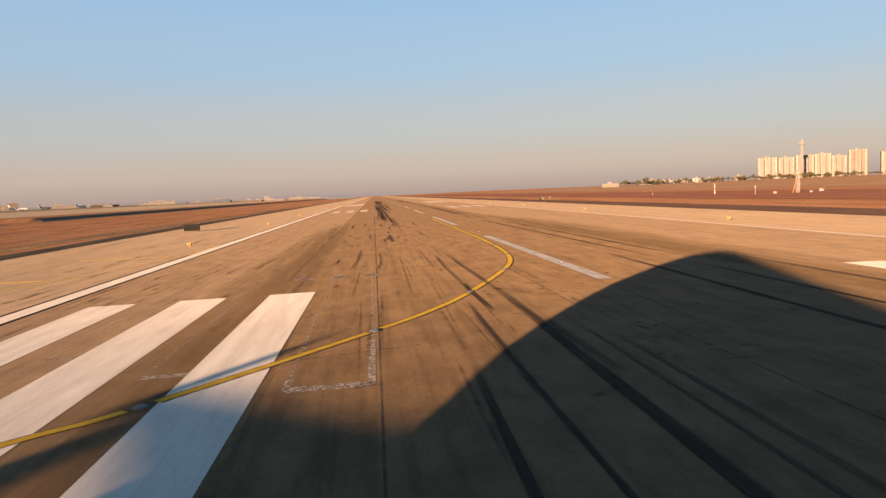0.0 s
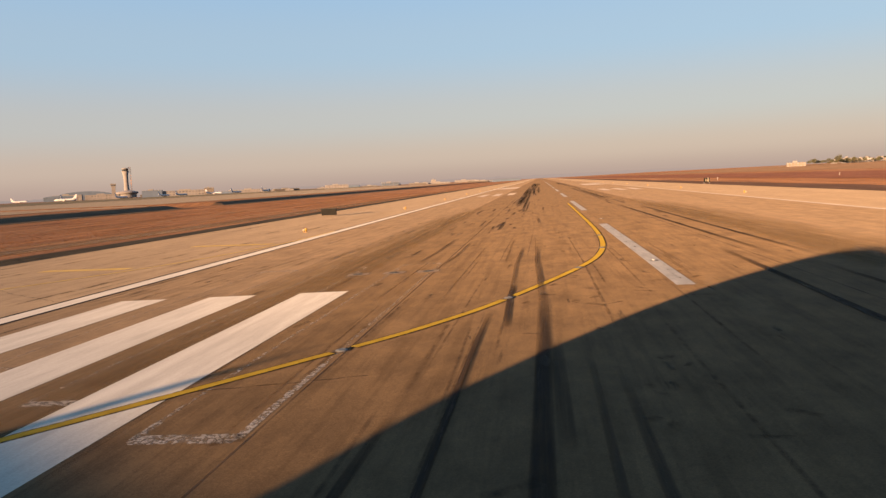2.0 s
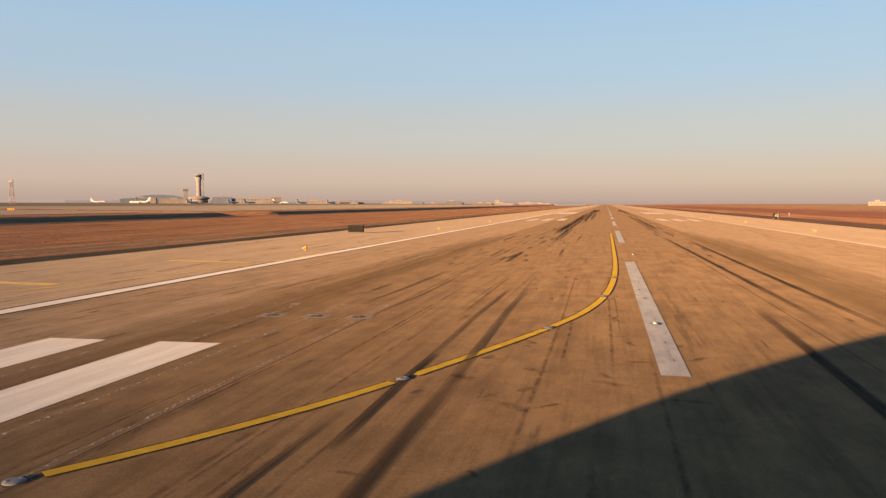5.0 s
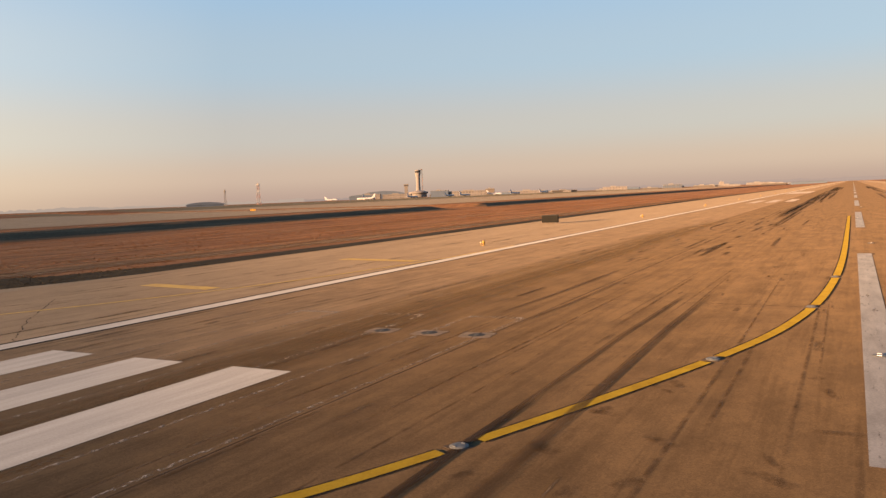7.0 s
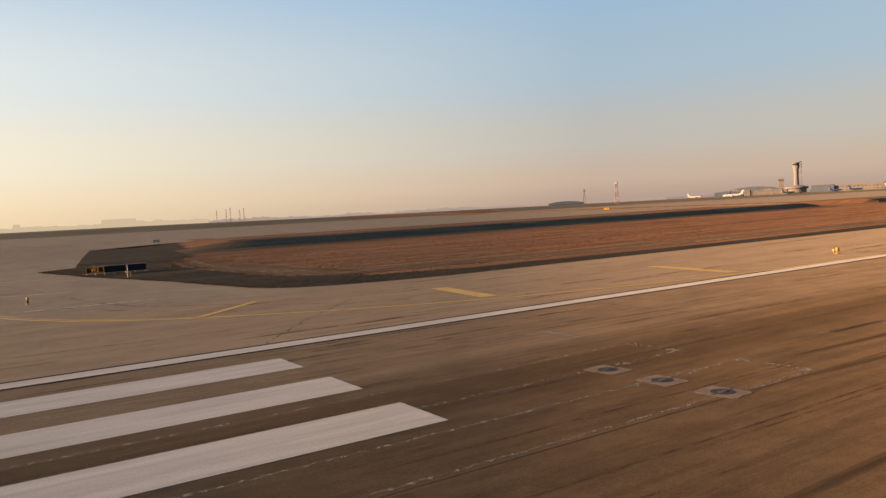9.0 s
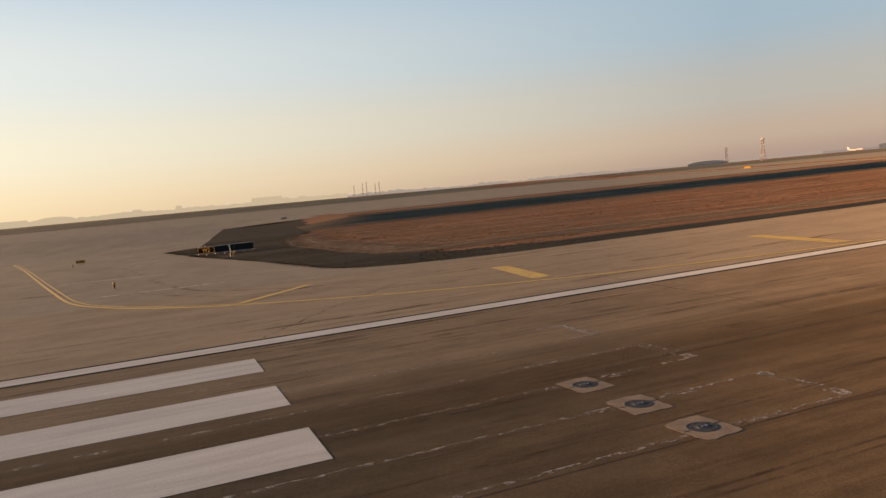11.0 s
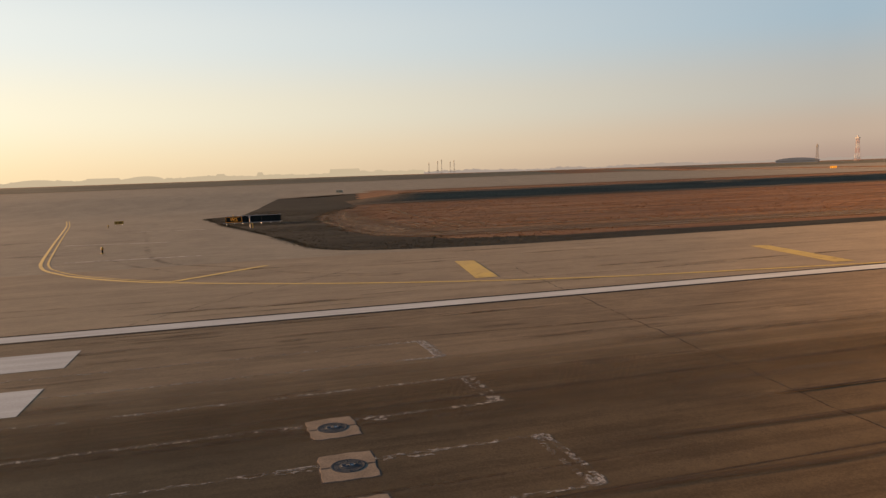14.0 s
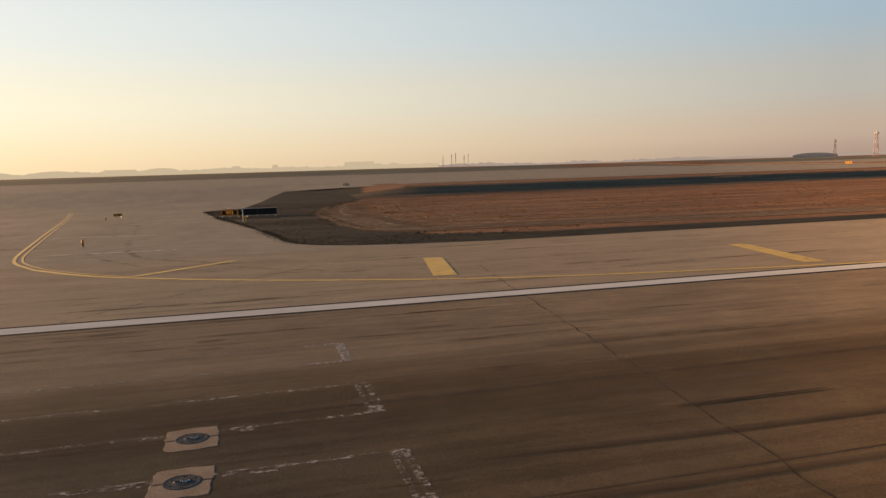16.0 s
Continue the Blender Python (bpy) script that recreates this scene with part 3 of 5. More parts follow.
for k in range(34):
    x, y, a = rng.uniform(4.6, 10.5), rng.uniform(12, 33), rng.uniform(0, math.pi)
    n = rng.uniform(0.12, 0.45)
    scuffs.append(([(x - n * math.cos(a), y - n * math.sin(a)), (x, y + rng.uniform(-0.1, 0.1)), (x + n * math.cos(a), y + n * math.sin(a))], rng.uniform(0.12, 0.34)))
for k in range(24):
    x, y = rng.uniform(-2.0, 9.4), rng.uniform(8, 40)
    scuffs.append(([(x, y), (x + rng.uniform(-0.15, 0.15), y + rng.uniform(6, 22))], rng.uniform(0.05, 0.16)))
for k in range(150):
    side = -1 if rng.random() < 0.72 else 1
    near = k % 3 == 0
    x = CENTRE + (-rng.gauss(8.0, 1.9) if side < 0 else rng.gauss(6.2, 1.1)) if near else CENTRE + side * rng.gauss(6.4, 0.9)
    y = rng.uniform(54, 125) if near else rng.uniform(85, 420)
    n = rng.uniform(1.5, 9) if near else rng.uniform(8, 45)
    thick.append(([(x, y), (x + rng.uniform(-0.15, 0.15), y + n)], rng.uniform(0.12, 0.38)))
for k in range(44):
    side = -1 if k % 4 else 1
    x = CENTRE + (-rng.gauss(6.9, 1.1) if side < 0 else rng.gauss(6.2, 0.7))
    y = rng.uniform(78, 420)
    thick.append(([(x, y), (x + rng.uniform(-0.4, 0.4), y + rng.uniform(50, 170))], rng.uniform(0.3, 1.2)))
for k in range(36):
    x = CENTRE + rng.gauss(0, 10.5)
    y = rng.uniform(-10, 120)
    thin.append(([(x, y), (x + rng.uniform(-0.5, 0.5), y + rng.uniform(8, 50))], rng.uniform(0.2, 1.4)))
thin += [([(0.5, 26), (0.8, 74)], 3.0), ([(-8.75, 24), (-8.45, 60)], 0.35), ([(-6.3, 30), (-6.1, 56)], 1.1), ([(2.6, 30), (2.9, 60)], 1.6)]
SCUFF = worn(material("brown_rubber_scuff", (0.060, 0.043, 0.028), 0.9), 0.60, 2.4, (1.4, 0.8, 1), 0.22, edge=2)
ribbons("rubber_scuffs", scuffs, SCUFF, 0.0042, "short dark scuffs and thin tyre streaks on the asphalt")
ribbons("touchdown_rubber", thick, RUBBER, 0.0135, "dark rubber deposits of the touchdown zone")
ribbons("rubber_film", thin, SMEAR, 0.0025, "thin brownish-black rubber film on the asphalt")
# stains and scuffs on the outer lane, the shoulder and the taxiway
rng = random.Random(33)
stains = [([(-11.2, 37.0), (-11.4, 41.1), (-11.2, 45.0)], 0.35), ([(-9.0, 36.5), (-8.7, 41.7), (-8.2, 47.0)], 0.14), ([(-5.1, 40.3), (-4.9, 43.6)], 0.3), ([(-12.4, 30), (-12.3, 39.5)], 0.2)]
for k in range(80):
    x, y = rng.uniform(-13.0, -0.5), rng.uniform(22, 75)
    stains.append(([(x, y), (x + rng.uniform(-0.15, 0.15), y + rng.uniform(0.8, 5.0))], rng.uniform(0.08, 0.5)))
for k in range(46):
    x, y = rng.uniform(-31.5, -14.5), rng.uniform(20, 95)
    stains.append(([(x, y), (x + rng.uniform(-0.3, 0.3), y + rng.uniform(1.5, 9.0))], rng.uniform(0.1, 0.6)))
for k in range(46):
    x, y = rng.uniform(-100, -34), rng.uniform(-5, 27)
    stains.append(([(x, y), (x + rng.uniform(-2.0, 2.0), y + rng.uniform(1.0, 5.0))], rng.uniform(0.3, 1.6)))
for k in range(60):
    x, y = rng.uniform(1.0, 16.0), rng.uniform(8, 60)
    stains.append(([(x, y), (x + rng.uniform(-0.1, 0.1), y + rng.uniform(0.3, 1.6))], rng.uniform(0.06, 0.25)))
ribbons("surface_stains", stains, STAIN, 0.0022, "dark oily stains and scuffs on the asphalt")
ribbons("taxiway_tyre_arcs", [(curve_through([(-91, 19.6), (-71, 25.1), (-46.5, 28.0), (-34.2, 30.3), (-29.3, 34.0), (-25.0, 36.6), (-21.5, 41.5), (-20, 50)], 8), 0.5), (curve_through([(-62, 22), (-40, 26.5), (-30, 30.5), (-24.5, 35), (-20.2, 44), (-19, 56)], 8), 0.35)], ARC, 0.0045, "faint curved tyre arcs on the taxiway exit")
loop = [(-0.6 + 2.2 * math.cos(a * 0.5) * 0.8, 92 + 9 * math.sin(a * 0.5)) for a in range(2, 10)]
ribbons("curved_tyre_mark", [(loop, 0.22)], RUBBER, 0.016, "curved dark tyre mark")

# cracks and sealed joints
CRACK = worn(material("sealed_crack", (0.045, 0.037, 0.028), 0.9), 0.49, 2.2, (1, 1, 1), 0.12)
SEAL = material("dark_sealant", (0.06, 0.05, 0.04), 0.9, fine=0.2)


def crack(points, width, seed):
    r, line = random.Random(seed), []
    for (ax, ay), (bx, by) in zip(points, points[1:]):
        n = max(2, int(math.hypot(bx - ax, by - ay) / 0.35))
        for k in range(n):
            line.append((ax + (bx - ax) * k / n + r.uniform(-0.03, 0.03), ay + (by - ay) * k / n + r.uniform(-0.06, 0.06)))
    line.append(points[-1])
    return ribbon("crack", line, width, CRACK, 0.003, 5, label="thin dark crack across the asphalt")


crack([(-20.9, 45.6), (-12.35, 44.4), (-3.9, 43.3), (0.56, 42.7), (9.0, 41.6)], 0.034, 1)
crack([(-14.2, 31.0), (-19, 34.4), (-24.6, 39.0)], 0.045, 2)
crack([(-31.5, 74), (-14.5, 72.6)], 0.07, 3)
crack([(-26.6, 30.9), (-24.2, 37.6)], 0.03, 4)
crack([(-3.0, 17.2), (1.6, 18.4)], 0.05, 6)
JOINT = worn(material("lane_joint", (0.055, 0.044, 0.034), 0.9), 0.5, 1.5, (1, 0.3, 1), 0.2)
for x in (-22.6, -17.6, 0.55, 14.2):
    ribbon("lane_joint", [(x, -20), (x, 140)], 0.05, JOINT, 0.002, 8, label="thin dark joint between asphalt lanes")


# ---- small mesh helpers ----
def box(bm, x0, x1, y0, y1, z0, z1, bevel=0.0):
    m = Matrix.Translation(((x0 + x1) / 2, (y0 + y1) / 2, (z0 + z1) / 2)) @ Matrix.Diagonal((x1 - x0, y1 - y0, z1 - z0, 1))
    made = bmesh.ops.create_cube(bm, size=1.0, matrix=m)
    if bevel:
        edges = list({e for v in made["verts"] for e in v.link_edges})
        bmesh.ops.bevel(bm, geom=edges, offset=bevel, segments=2, affect="EDGES", profile=0.6)
    return bm


def rod(bm, a, b, r0, r1=None, n=10):
    a, b = Vector(a), Vector(b)
    d = b - a
    m = Matrix.Translation((a + b) / 2) @ d.to_track_quat("Z", "Y").to_matrix().to_4x4()
    bmesh.ops.create_cone(bm, cap_ends=True, segments=n, radius1=r0, radius2=r0 if r1 is None else r1, depth=d.length, matrix=m)
    return bm


def turned_shape(bm, profile, n=16, axis="Z", centre=(0, 0, 0)):
    """A shape turned about an axis, from (radius, place along the axis)."""
    rings = []
    for r, h in profile:
        ring = []
        for k in range(n):
            a = 2 * math.pi * k / n
            p = (r * math.cos(a), r * math.sin(a), h) if axis == "Z" else (h, r * math.cos(a), r * math.sin(a))
            ring.append(bm.verts.new(Vector(p) + Vector(centre)))
        rings.append(ring)
    for a, b in zip(rings, rings[1:]):
        for k in range(n):
            bm.faces.new((a[k], a[(k + 1) % n], b[(k + 1) % n], b[k]))
    bm.faces.new(rings[0][::-1])
    bm.faces.new(rings[-1])
    bmesh.ops.recalc_face_normals(bm, faces=bm.faces)
    return bm


def loft(bm, sections):
    """A skin over sections with equally many corners each."""
    rings = [[bm.verts.new(p) for p in sec] for sec in sections]
    n = len(rings[0])
    for a, b in zip(rings, rings[1:]):
        for k in range(n):
            bm.faces.new((a[k], a[(k + 1) % n], b[(k + 1) % n], b[k]))
    bm.faces.new(rings[0][::-1])
    bm.faces.new(rings[-1])
    bmesh.ops.recalc_face_normals(bm, faces=bm.faces)
    return bm


def thing(name, at, yaw, label, category, group=""):
    e = new(name)
    e.matrix_basis = pose(*at, 0, 0, yaw)
    return tagged(e, label, category, group)


def soft_shade(ob):
    for f in ob.data.polygons:
        f.use_smooth = True
    return ob


CONCRETE = material("pale_concrete", (0.180, 0.142, 0.098), 0.9, second=(0.11, 0.088, 0.062), scale=2.5, fine=0.16, bump=0.08, bump_scale=40, grainy=0.2)
CAST_IRON = material("dark_cast_iron", (0.046, 0.050, 0.050), 0.9, 0.0, fine=0.2, bump=0.4, bump_scale=60)
WORN_IRON = material("worn_grey_iron", (0.080, 0.090, 0.094), 0.75, 0.0, second=(0.045, 0.052, 0.054), scale=9, fine=0.2)
STEEL = material("galvanised_steel", (0.45, 0.45, 0.45), 0.45, 0.8, fine=0.1)
YELLOW_METAL = material("yellow_enamel", (0.33, 0.20, 0.025), 0.6, second=(0.23, 0.135, 0.02), scale=6)
DULL_LENS = material("dusty_lens", (0.42, 0.36, 0.24), 0.5)
LENS = material("white_lens", (0.8, 0.78, 0.72), 0.2)
SIGN_BLACK = material("black_sign_panel", (0.020, 0.020, 0.018), 0.9, fine=0.2)
SIGN_YELLOW = material("sign_yellow", (0.8, 0.42, 0.03), 0.55)
LIT_AMBER = material("lit_amber_character", (0.80, 0.30, 0.025), 0.6, emit=0.045)
WHITE_METAL = material("white_painted_steel", (0.27, 0.26, 0.25), 0.5, fine=0.06)
RED_METAL = material("red_painted_steel", (0.20, 0.105, 0.085), 0.5, fine=0.06)
ORANGE_METAL = material("orange_painted_steel", (0.40, 0.20, 0.08), 0.5, fine=0.06)
AIRCRAFT_WHITE = material("white_aircraft_paint", (0.40, 0.40, 0.40), 0.4, second=(0.36, 0.36, 0.36), scale=0.4)
AIRCRAFT_GREY = material("grey_aircraft_metal", (0.5, 0.5, 0.52), 0.35, 0.3)
AIRCRAFT_TAIL = material("pale_grey_aircraft_paint", (0.42, 0.42, 0.44), 0.4)
GLASS_DARK = material("dark_window_glass", (0.03, 0.035, 0.04), 0.12)
TYRE = material("black_tyre", (0.02, 0.02, 0.02), 0.8)


# ---- lights set into the runway ----
CAMBER = -0.917        # degrees by which the left half of the runway tilts


def light_pit(x, y, turn):
    """A cast-iron light fitting in a square of pale concrete let into the asphalt."""
    t = thing("inset_runway_light", (x, y, height(x, y)), turn, "round cast-iron inset light in a pale concrete patch", "runway light", "inset lights in a row")
    t.matrix_basis = pose(x, y, height(x, y), 0, CAMBER, turn)
    r = random.Random(int(x * 100))
    bm = bmesh.new()
    rim = []
    for k in range(28):
        a = 2 * math.pi * k / 28
        c, sn = math.cos(a), math.sin(a)
        m = (abs(c / 0.47) ** 12 + abs(sn / 0.37) ** 12) ** (1 / 12)
        q = 1 / m * (1 + r.uniform(-0.045, 0.045))
        rim.append((c * q, sn * q))
    loft(bm, [[(p[0], p[1], -0.02) for p in rim], [(p[0], p[1], 0.0035) for p in rim], [(p[0] * 0.985, p[1] * 0.985, 0.0045) for p in rim]])
    part("concrete_patch", bm, CONCRETE, t, "pale concrete patch with a ragged edge")
    bm = bmesh.new()
    loft(bm, [[(p[0] * 1.05, p[1] * 1.05, -0.02) for p in rim], [(p[0] * 1.05, p[1] * 1.05, 0.0015) for p in rim], [(p[0] * 0.99, p[1] * 0.99, 0.002) for p in rim]])
    part("patch_joint", bm, SEAL, t, "dark open joint round the patch")
    bm = bmesh.new()
    turned_shape(bm, [(0.235, 0.0), (0.235, 0.007), (0.225, 0.010), (0.205, 0.009), (0.195, 0.007), (0.05, 0.0075)], 28)
    ring = part("iron_ring", bm, CAST_IRON, t)
    bm = bmesh.new()
    turned_shape(bm, [(0.12, 0.007), (0.11, 0.010), (0.07, 0.013), (0.03, 0.0135)], 20)
    head = part("light_head", bm, CAST_IRON, t, "low domed cast-iron light head")
    for side in (-1, 1):
        bm = bmesh.new()
        around = [(0.036 * math.cos(a), side * 0.05 + 0.042 * math.sin(a)) for a in (2 * math.pi * k / 14 for k in range(15))]
        for p, q in zip(around, around[1:]):
            rod(bm, (p[0], p[1], 0.0135), (q[0], q[1], 0.0135), 0.006, n=5)
        part("lens_rim", bm, WORN_IRON, head, "paler worn oval lens rim")
    bm = bmesh.new()
    box(bm, -0.03, 0.03, 0.03, 0.07, 0.011, 0.015, 0.002)
    part("prism", bm, GLASS_DARK, head, "small glass prism")
    for y0, y1 in ((-0.36, -0.24), (0.24, 0.36)):
        bm = bmesh.new()
        box(bm, -0.022, 0.022, y0, y1, 0.001, 0.0062, 0.001)
        part("cable_slot", bm, SEAL, t, "dark filled cable slot in the patch")
    for k in range(6):
        a = math.pi * k / 3
        bm = bmesh.new()
        rod(bm, (0.17 * math.cos(a), 0.17 * math.sin(a), 0.006), (0.17 * math.cos(a), 0.17 * math.sin(a), 0.012), 0.014, n=8)
        part("bolt", bm, CAST_IRON, ring)
    return t


for x, turn in ((-2.92, 3), (-1.30, -2), (0.215, 4)):
    light_pit(x, 35.42, turn)


def stud_light(name, x, y, turn, mat, label, group):
    t = thing(name, (x, y, height(x, y)), turn, label, "runway light", group)
    t.matrix_basis = pose(x, y, height(x, y), 0, CAMBER, turn)
    bm = bmesh.new()
    turned_shape(bm, [(0.15, 0.002), (0.15, 0.018), (0.12, 0.03), (0.06, 0.036)], 20)
    part("body", bm, WORN_IRON, t)
    for s in (-1, 1):
        bm = bmesh.new()
        box(bm, -0.045, 0.045, s * 0.09 - 0.02, s * 0.09 + 0.02, 0.02, 0.04, 0.005)
        part("lens", bm, mat, t)
    bm = bmesh.new()
    box(bm, -0.19, 0.19, -0.17, 0.17, -0.01, 0.0035, 0.001)
    part("seal_patch", bm, SEAL, t, "dark sealant square")
    return t


first = stud_light("taxi_line_light", *lead_lights[0], -34, WORN_IRON, "round steel inset light between taxi line pieces", "taxi line lights")
for (x, y), turn in zip(lead_lights[1:], (-36, -24, -19, -8, -3)):
    copy_thing(first, pose(x, y, height(x, y), 0, CAMBER, turn))
first = stud_light("centreline_light", CENTRE + 0.13, 35.3, 0, LENS, "round steel inset centreline light", "centreline lights")
for k in range(1, 14):
    y = 35.3 + 31.1 * k
    copy_thing(first, pose(CENTRE + (0.55 if k % 2 else 0), y, height(CENTRE, y), 0, 0, 0))


# ---- lights and signs beside the pavements ----
def edge_light(x, y, turn):
    t = thing("runway_edge_light", (x, y, height(x, y)), turn, "short yellow runway edge light with a pale lens", "runway light", "runway edge lights")
    bm = bmesh.new()
    turned_shape(bm, [(0.16, -0.01), (0.16, 0.03), (0.08, 0.05), (0.05, 0.08)], 16)
    part("base", bm, YELLOW_METAL, t)
    bm = bmesh.new()
    turned_shape(bm, [(0.04, 0.06), (0.04, 0.14), (0.10, 0.16), (0.12, 0.21), (0.12, 0.36), (0.09, 0.40), (0.03, 0.42)], 16)
    soft_shade(part("housing", bm, YELLOW_METAL, t))
    bm = bmesh.new()
    turned_shape(bm, [(0.03, 0.0), (0.08, 0.02), (0.09, 0.07), (0.07, 0.13), (0.03, 0.15)], 14, "Z", (-0.24, 0, 0.16))
    lamp = soft_shade(part("lamp", bm, DULL_LENS, t, "pale rounded lens"))
    bm = bmesh.new()
    rod(bm, (-0.24, 0, 0.0), (-0.24, 0, 0.17), 0.03)
    part("stem", bm, YELLOW_METAL, lamp)
    return t


first = edge_light(-16.9, 70.6, 0)
for k in range(1, 12):
    y = 70.6 + 50.5 * k
    copy_thing(first, pose(-16.7, y, height(-16.7, y), 0, 0, 4 * k))
for k in range(0, 12):
    y = 70.6 + 50.5 * k
    copy_thing(first, pose(36.2, y, height(36.2, y), 0, 0, 180 + 3 * k))


def letters(body, size, mat, parent, at, turn, name="lettering", label=""):
    cu = bpy.data.curves.new("lettering", "FONT")
    cu.body, cu.size, cu.align_x, cu.align_y, cu.extrude = body, size, "CENTER", "CENTER", 0.004
    tmp = bpy.data.objects.new("lettering", cu)
    scene.collection.objects.link(tmp)
    me = bpy.data.meshes.new_from_object(tmp.evaluated_get(bpy.context.evaluated_depsgraph_get()))
    bpy.data.objects.remove(tmp)
    me.materials.clear()
    me.materials.append(mat)
    ob = new(name, me)
    ob.parent = parent
    ob.matrix_basis = Matrix.Translation(at) @ turn
    if label:
        ob["label"] = label
    return ob


UPRIGHT = pose(0, 0, 0, 90, 0, 0)

# the location sign at the taxiway corner, 6.4 m long
W2 = thing("taxiway_sign", (-81.2, 36.1, height(-81.2, 36.1)), 86, "long black taxiway sign with lit amber framed W2 on dark soil", "sign")
for k, (x0, x1) in enumerate(((-3.2, -1.25), (-1.22, 0.95), (0.98, 3.2))):
    bm = bmesh.new()
    box(bm, x0, x1, -0.12, 0.12, 0.17, 0.94, 0.02)
    panel = part("panel", bm, SIGN_BLACK, W2)
    if k == 0:
        letters("W2", 0.56, LIT_AMBER, panel, ((x0 + x1) / 2, -0.126, 0.555), UPRIGHT, label="yellow characters")
        bm = bmesh.new()
        for a in ((x0 + 0.06, x1 - 0.06, 0.24, 0.265), (x0 + 0.06, x1 - 0.06, 0.855, 0.88)):
            box(bm, a[0], a[1], -0.130, -0.121, a[2], a[3])
        for a in (x0 + 0.06, x1 - 0.085):
            box(bm, a, a + 0.025, -0.130, -0.121, 0.265, 0.855)
        part("border", bm, LIT_AMBER, panel, "thin yellow border")
bm = bmesh.new()
box(bm, -3.45, 3.4, -0.16, -0.10, 0.13, 0.18, 0.01)
part("rail", bm, WHITE_METAL, W2, "pale steel rail below the panels")
bm = bmesh.new()
box(bm, -3.2, 3.2, -0.05, 0.05, 0.94, 0.97, 0.008)
part("top_rail", bm, STEEL, W2)
for x in (-3.1, -2.2, -1.25, -0.2, 0.95, 2.0, 3.1):
    bm = bmesh.new()
    rod(bm, (x, 0, -0.05), (x, 0, 0.24), 0.035)
    part("leg", bm, STEEL, W2)
    bm = bmesh.new()
    box(bm, x - 0.04, x + 0.04, -0.18, -0.12, 0.10, 0.22, 0.01)
    part("clamp", bm, WHITE_METAL, W2)
bm = bmesh.new()
rod(bm, (-2.3, 0, 0.96), (-2.3, 0, 1.1), 0.05)
part("warning_lamp", bm, SIGN_YELLOW, W2, "small amber lamp on top")

POST = thing("marker_post", (-69.6, 35.5, height(-69.6, 35.5)), 80, "thin pale post with a short yellow frame", "post")
bm = bmesh.new()
rod(bm, (0, 0, 0), (0, 0, 1.25), 0.045)
part("pole", bm, WHITE_METAL, POST)
bm = bmesh.new()
box(bm, -0.16, -0.02, -0.05, 0.05, 1.12, 1.24, 0.01)
part("head", bm, WHITE_METAL, POST)
bm = bmesh.new()
box(bm, 0.22, 0.29, -0.04, 0.04, 0, 0.5)
box(bm, -0.05, 0.29, -0.04, 0.04, 0.47, 0.53)
part("bracket", bm, SIGN_YELLOW, POST)

BACK = thing("distance_sign", (-26.3, 110.0, height(-26.3, 110.0)), 4, "dark back of a box-shaped runway sign on feet", "sign")
bm = bmesh.new()
box(bm, -1.12, 1.12, -0.2, 0.2, 0.16, 1.12, 0.03)
part("box", bm, SIGN_BLACK, BACK)
bm = bmesh.new()
box(bm, -1.15, 1.15, -0.23, 0.23, 1.12, 1.16, 0.01)
part("cap", bm, CAST_IRON, BACK)
for x in (-1.0, -0.35, 0.35, 1.0):
    bm = bmesh.new()
    rod(bm, (x, 0, -0.03), (x, 0, 0.18), 0.05)
    part("foot", bm, CONCRETE, BACK)


def taxi_light(x, y, tall, label):
    t = thing("taxiway_edge_light", (x, y, height(x, y)), 15, label, "taxiway light", "taxiway edge lights")
    bm = bmesh.new()
    turned_shape(bm, [(0.12, 0), (0.12, 0.03), (0.05, 0.06)], 14)
    part("base", bm, YELLOW_METAL, t)
    bm = bmesh.new()
    rod(bm, (0, 0, 0.05), (0, 0, tall * 0.55), 0.05)
    part("stem", bm, SIGN_BLACK, t)
    bm = bmesh.new()
    turned_shape(bm, [(0.04, tall * 0.52), (0.085, tall * 0.6), (0.085, tall * 0.85), (0.05, tall), (0.02, tall * 1.02)], 14)
    soft_shade(part("head", bm, YELLOW_METAL, t))
    return t


for x, y, tall in ((-44.3, 25.5, 0.46), (-89.3, 18.9, 0.38)):
    taxi_light(x, y, tall, "short yellow and black taxiway edge light")


def small_sign(name, x, y, yaw, w, h, mat, label):
    t = thing(name, (x, y, height(x, y)), yaw, label, "sign")
    bm = bmesh.new()
    box(bm, -w / 2, w / 2, -0.12, 0.12, 0.18, 0.18 + h, 0.02)
    p = part("panel", bm, mat, t)
    for k in (-0.3, 0.05, 0.25):
        bm = bmesh.new()
        box(bm, k * w - 0.04 * w, k * w + 0.07 * w, -0.126, -0.121, 0.18 + 0.25 * h, 0.18 + 0.75 * h)
        part("dark_bar", bm, SIGN_BLACK, p)
    for k in (-0.4, 0.4):
        bm = bmesh.new()
        rod(bm, (k * w, 0, -0.05), (k * w, 0, 0.2), 0.04)
        part("leg", bm, STEEL, t)
    return t


small_sign("taxiway_board", -96, 19.2, 80, 1.1, 0.4, YELLOW_METAL, "small yellow board standing on the taxiway edge")
small_sign("taxiway_board", -187.5, 61.2, 78, 1.7, 0.75, DULL_LENS, "pale and black board beside the parallel taxiway")
small_sign("taxiway_board", -250, 285, 42, 2.5, 0.85, SIGN_YELLOW, "bright yellow sunlit board beside the far taxiway")


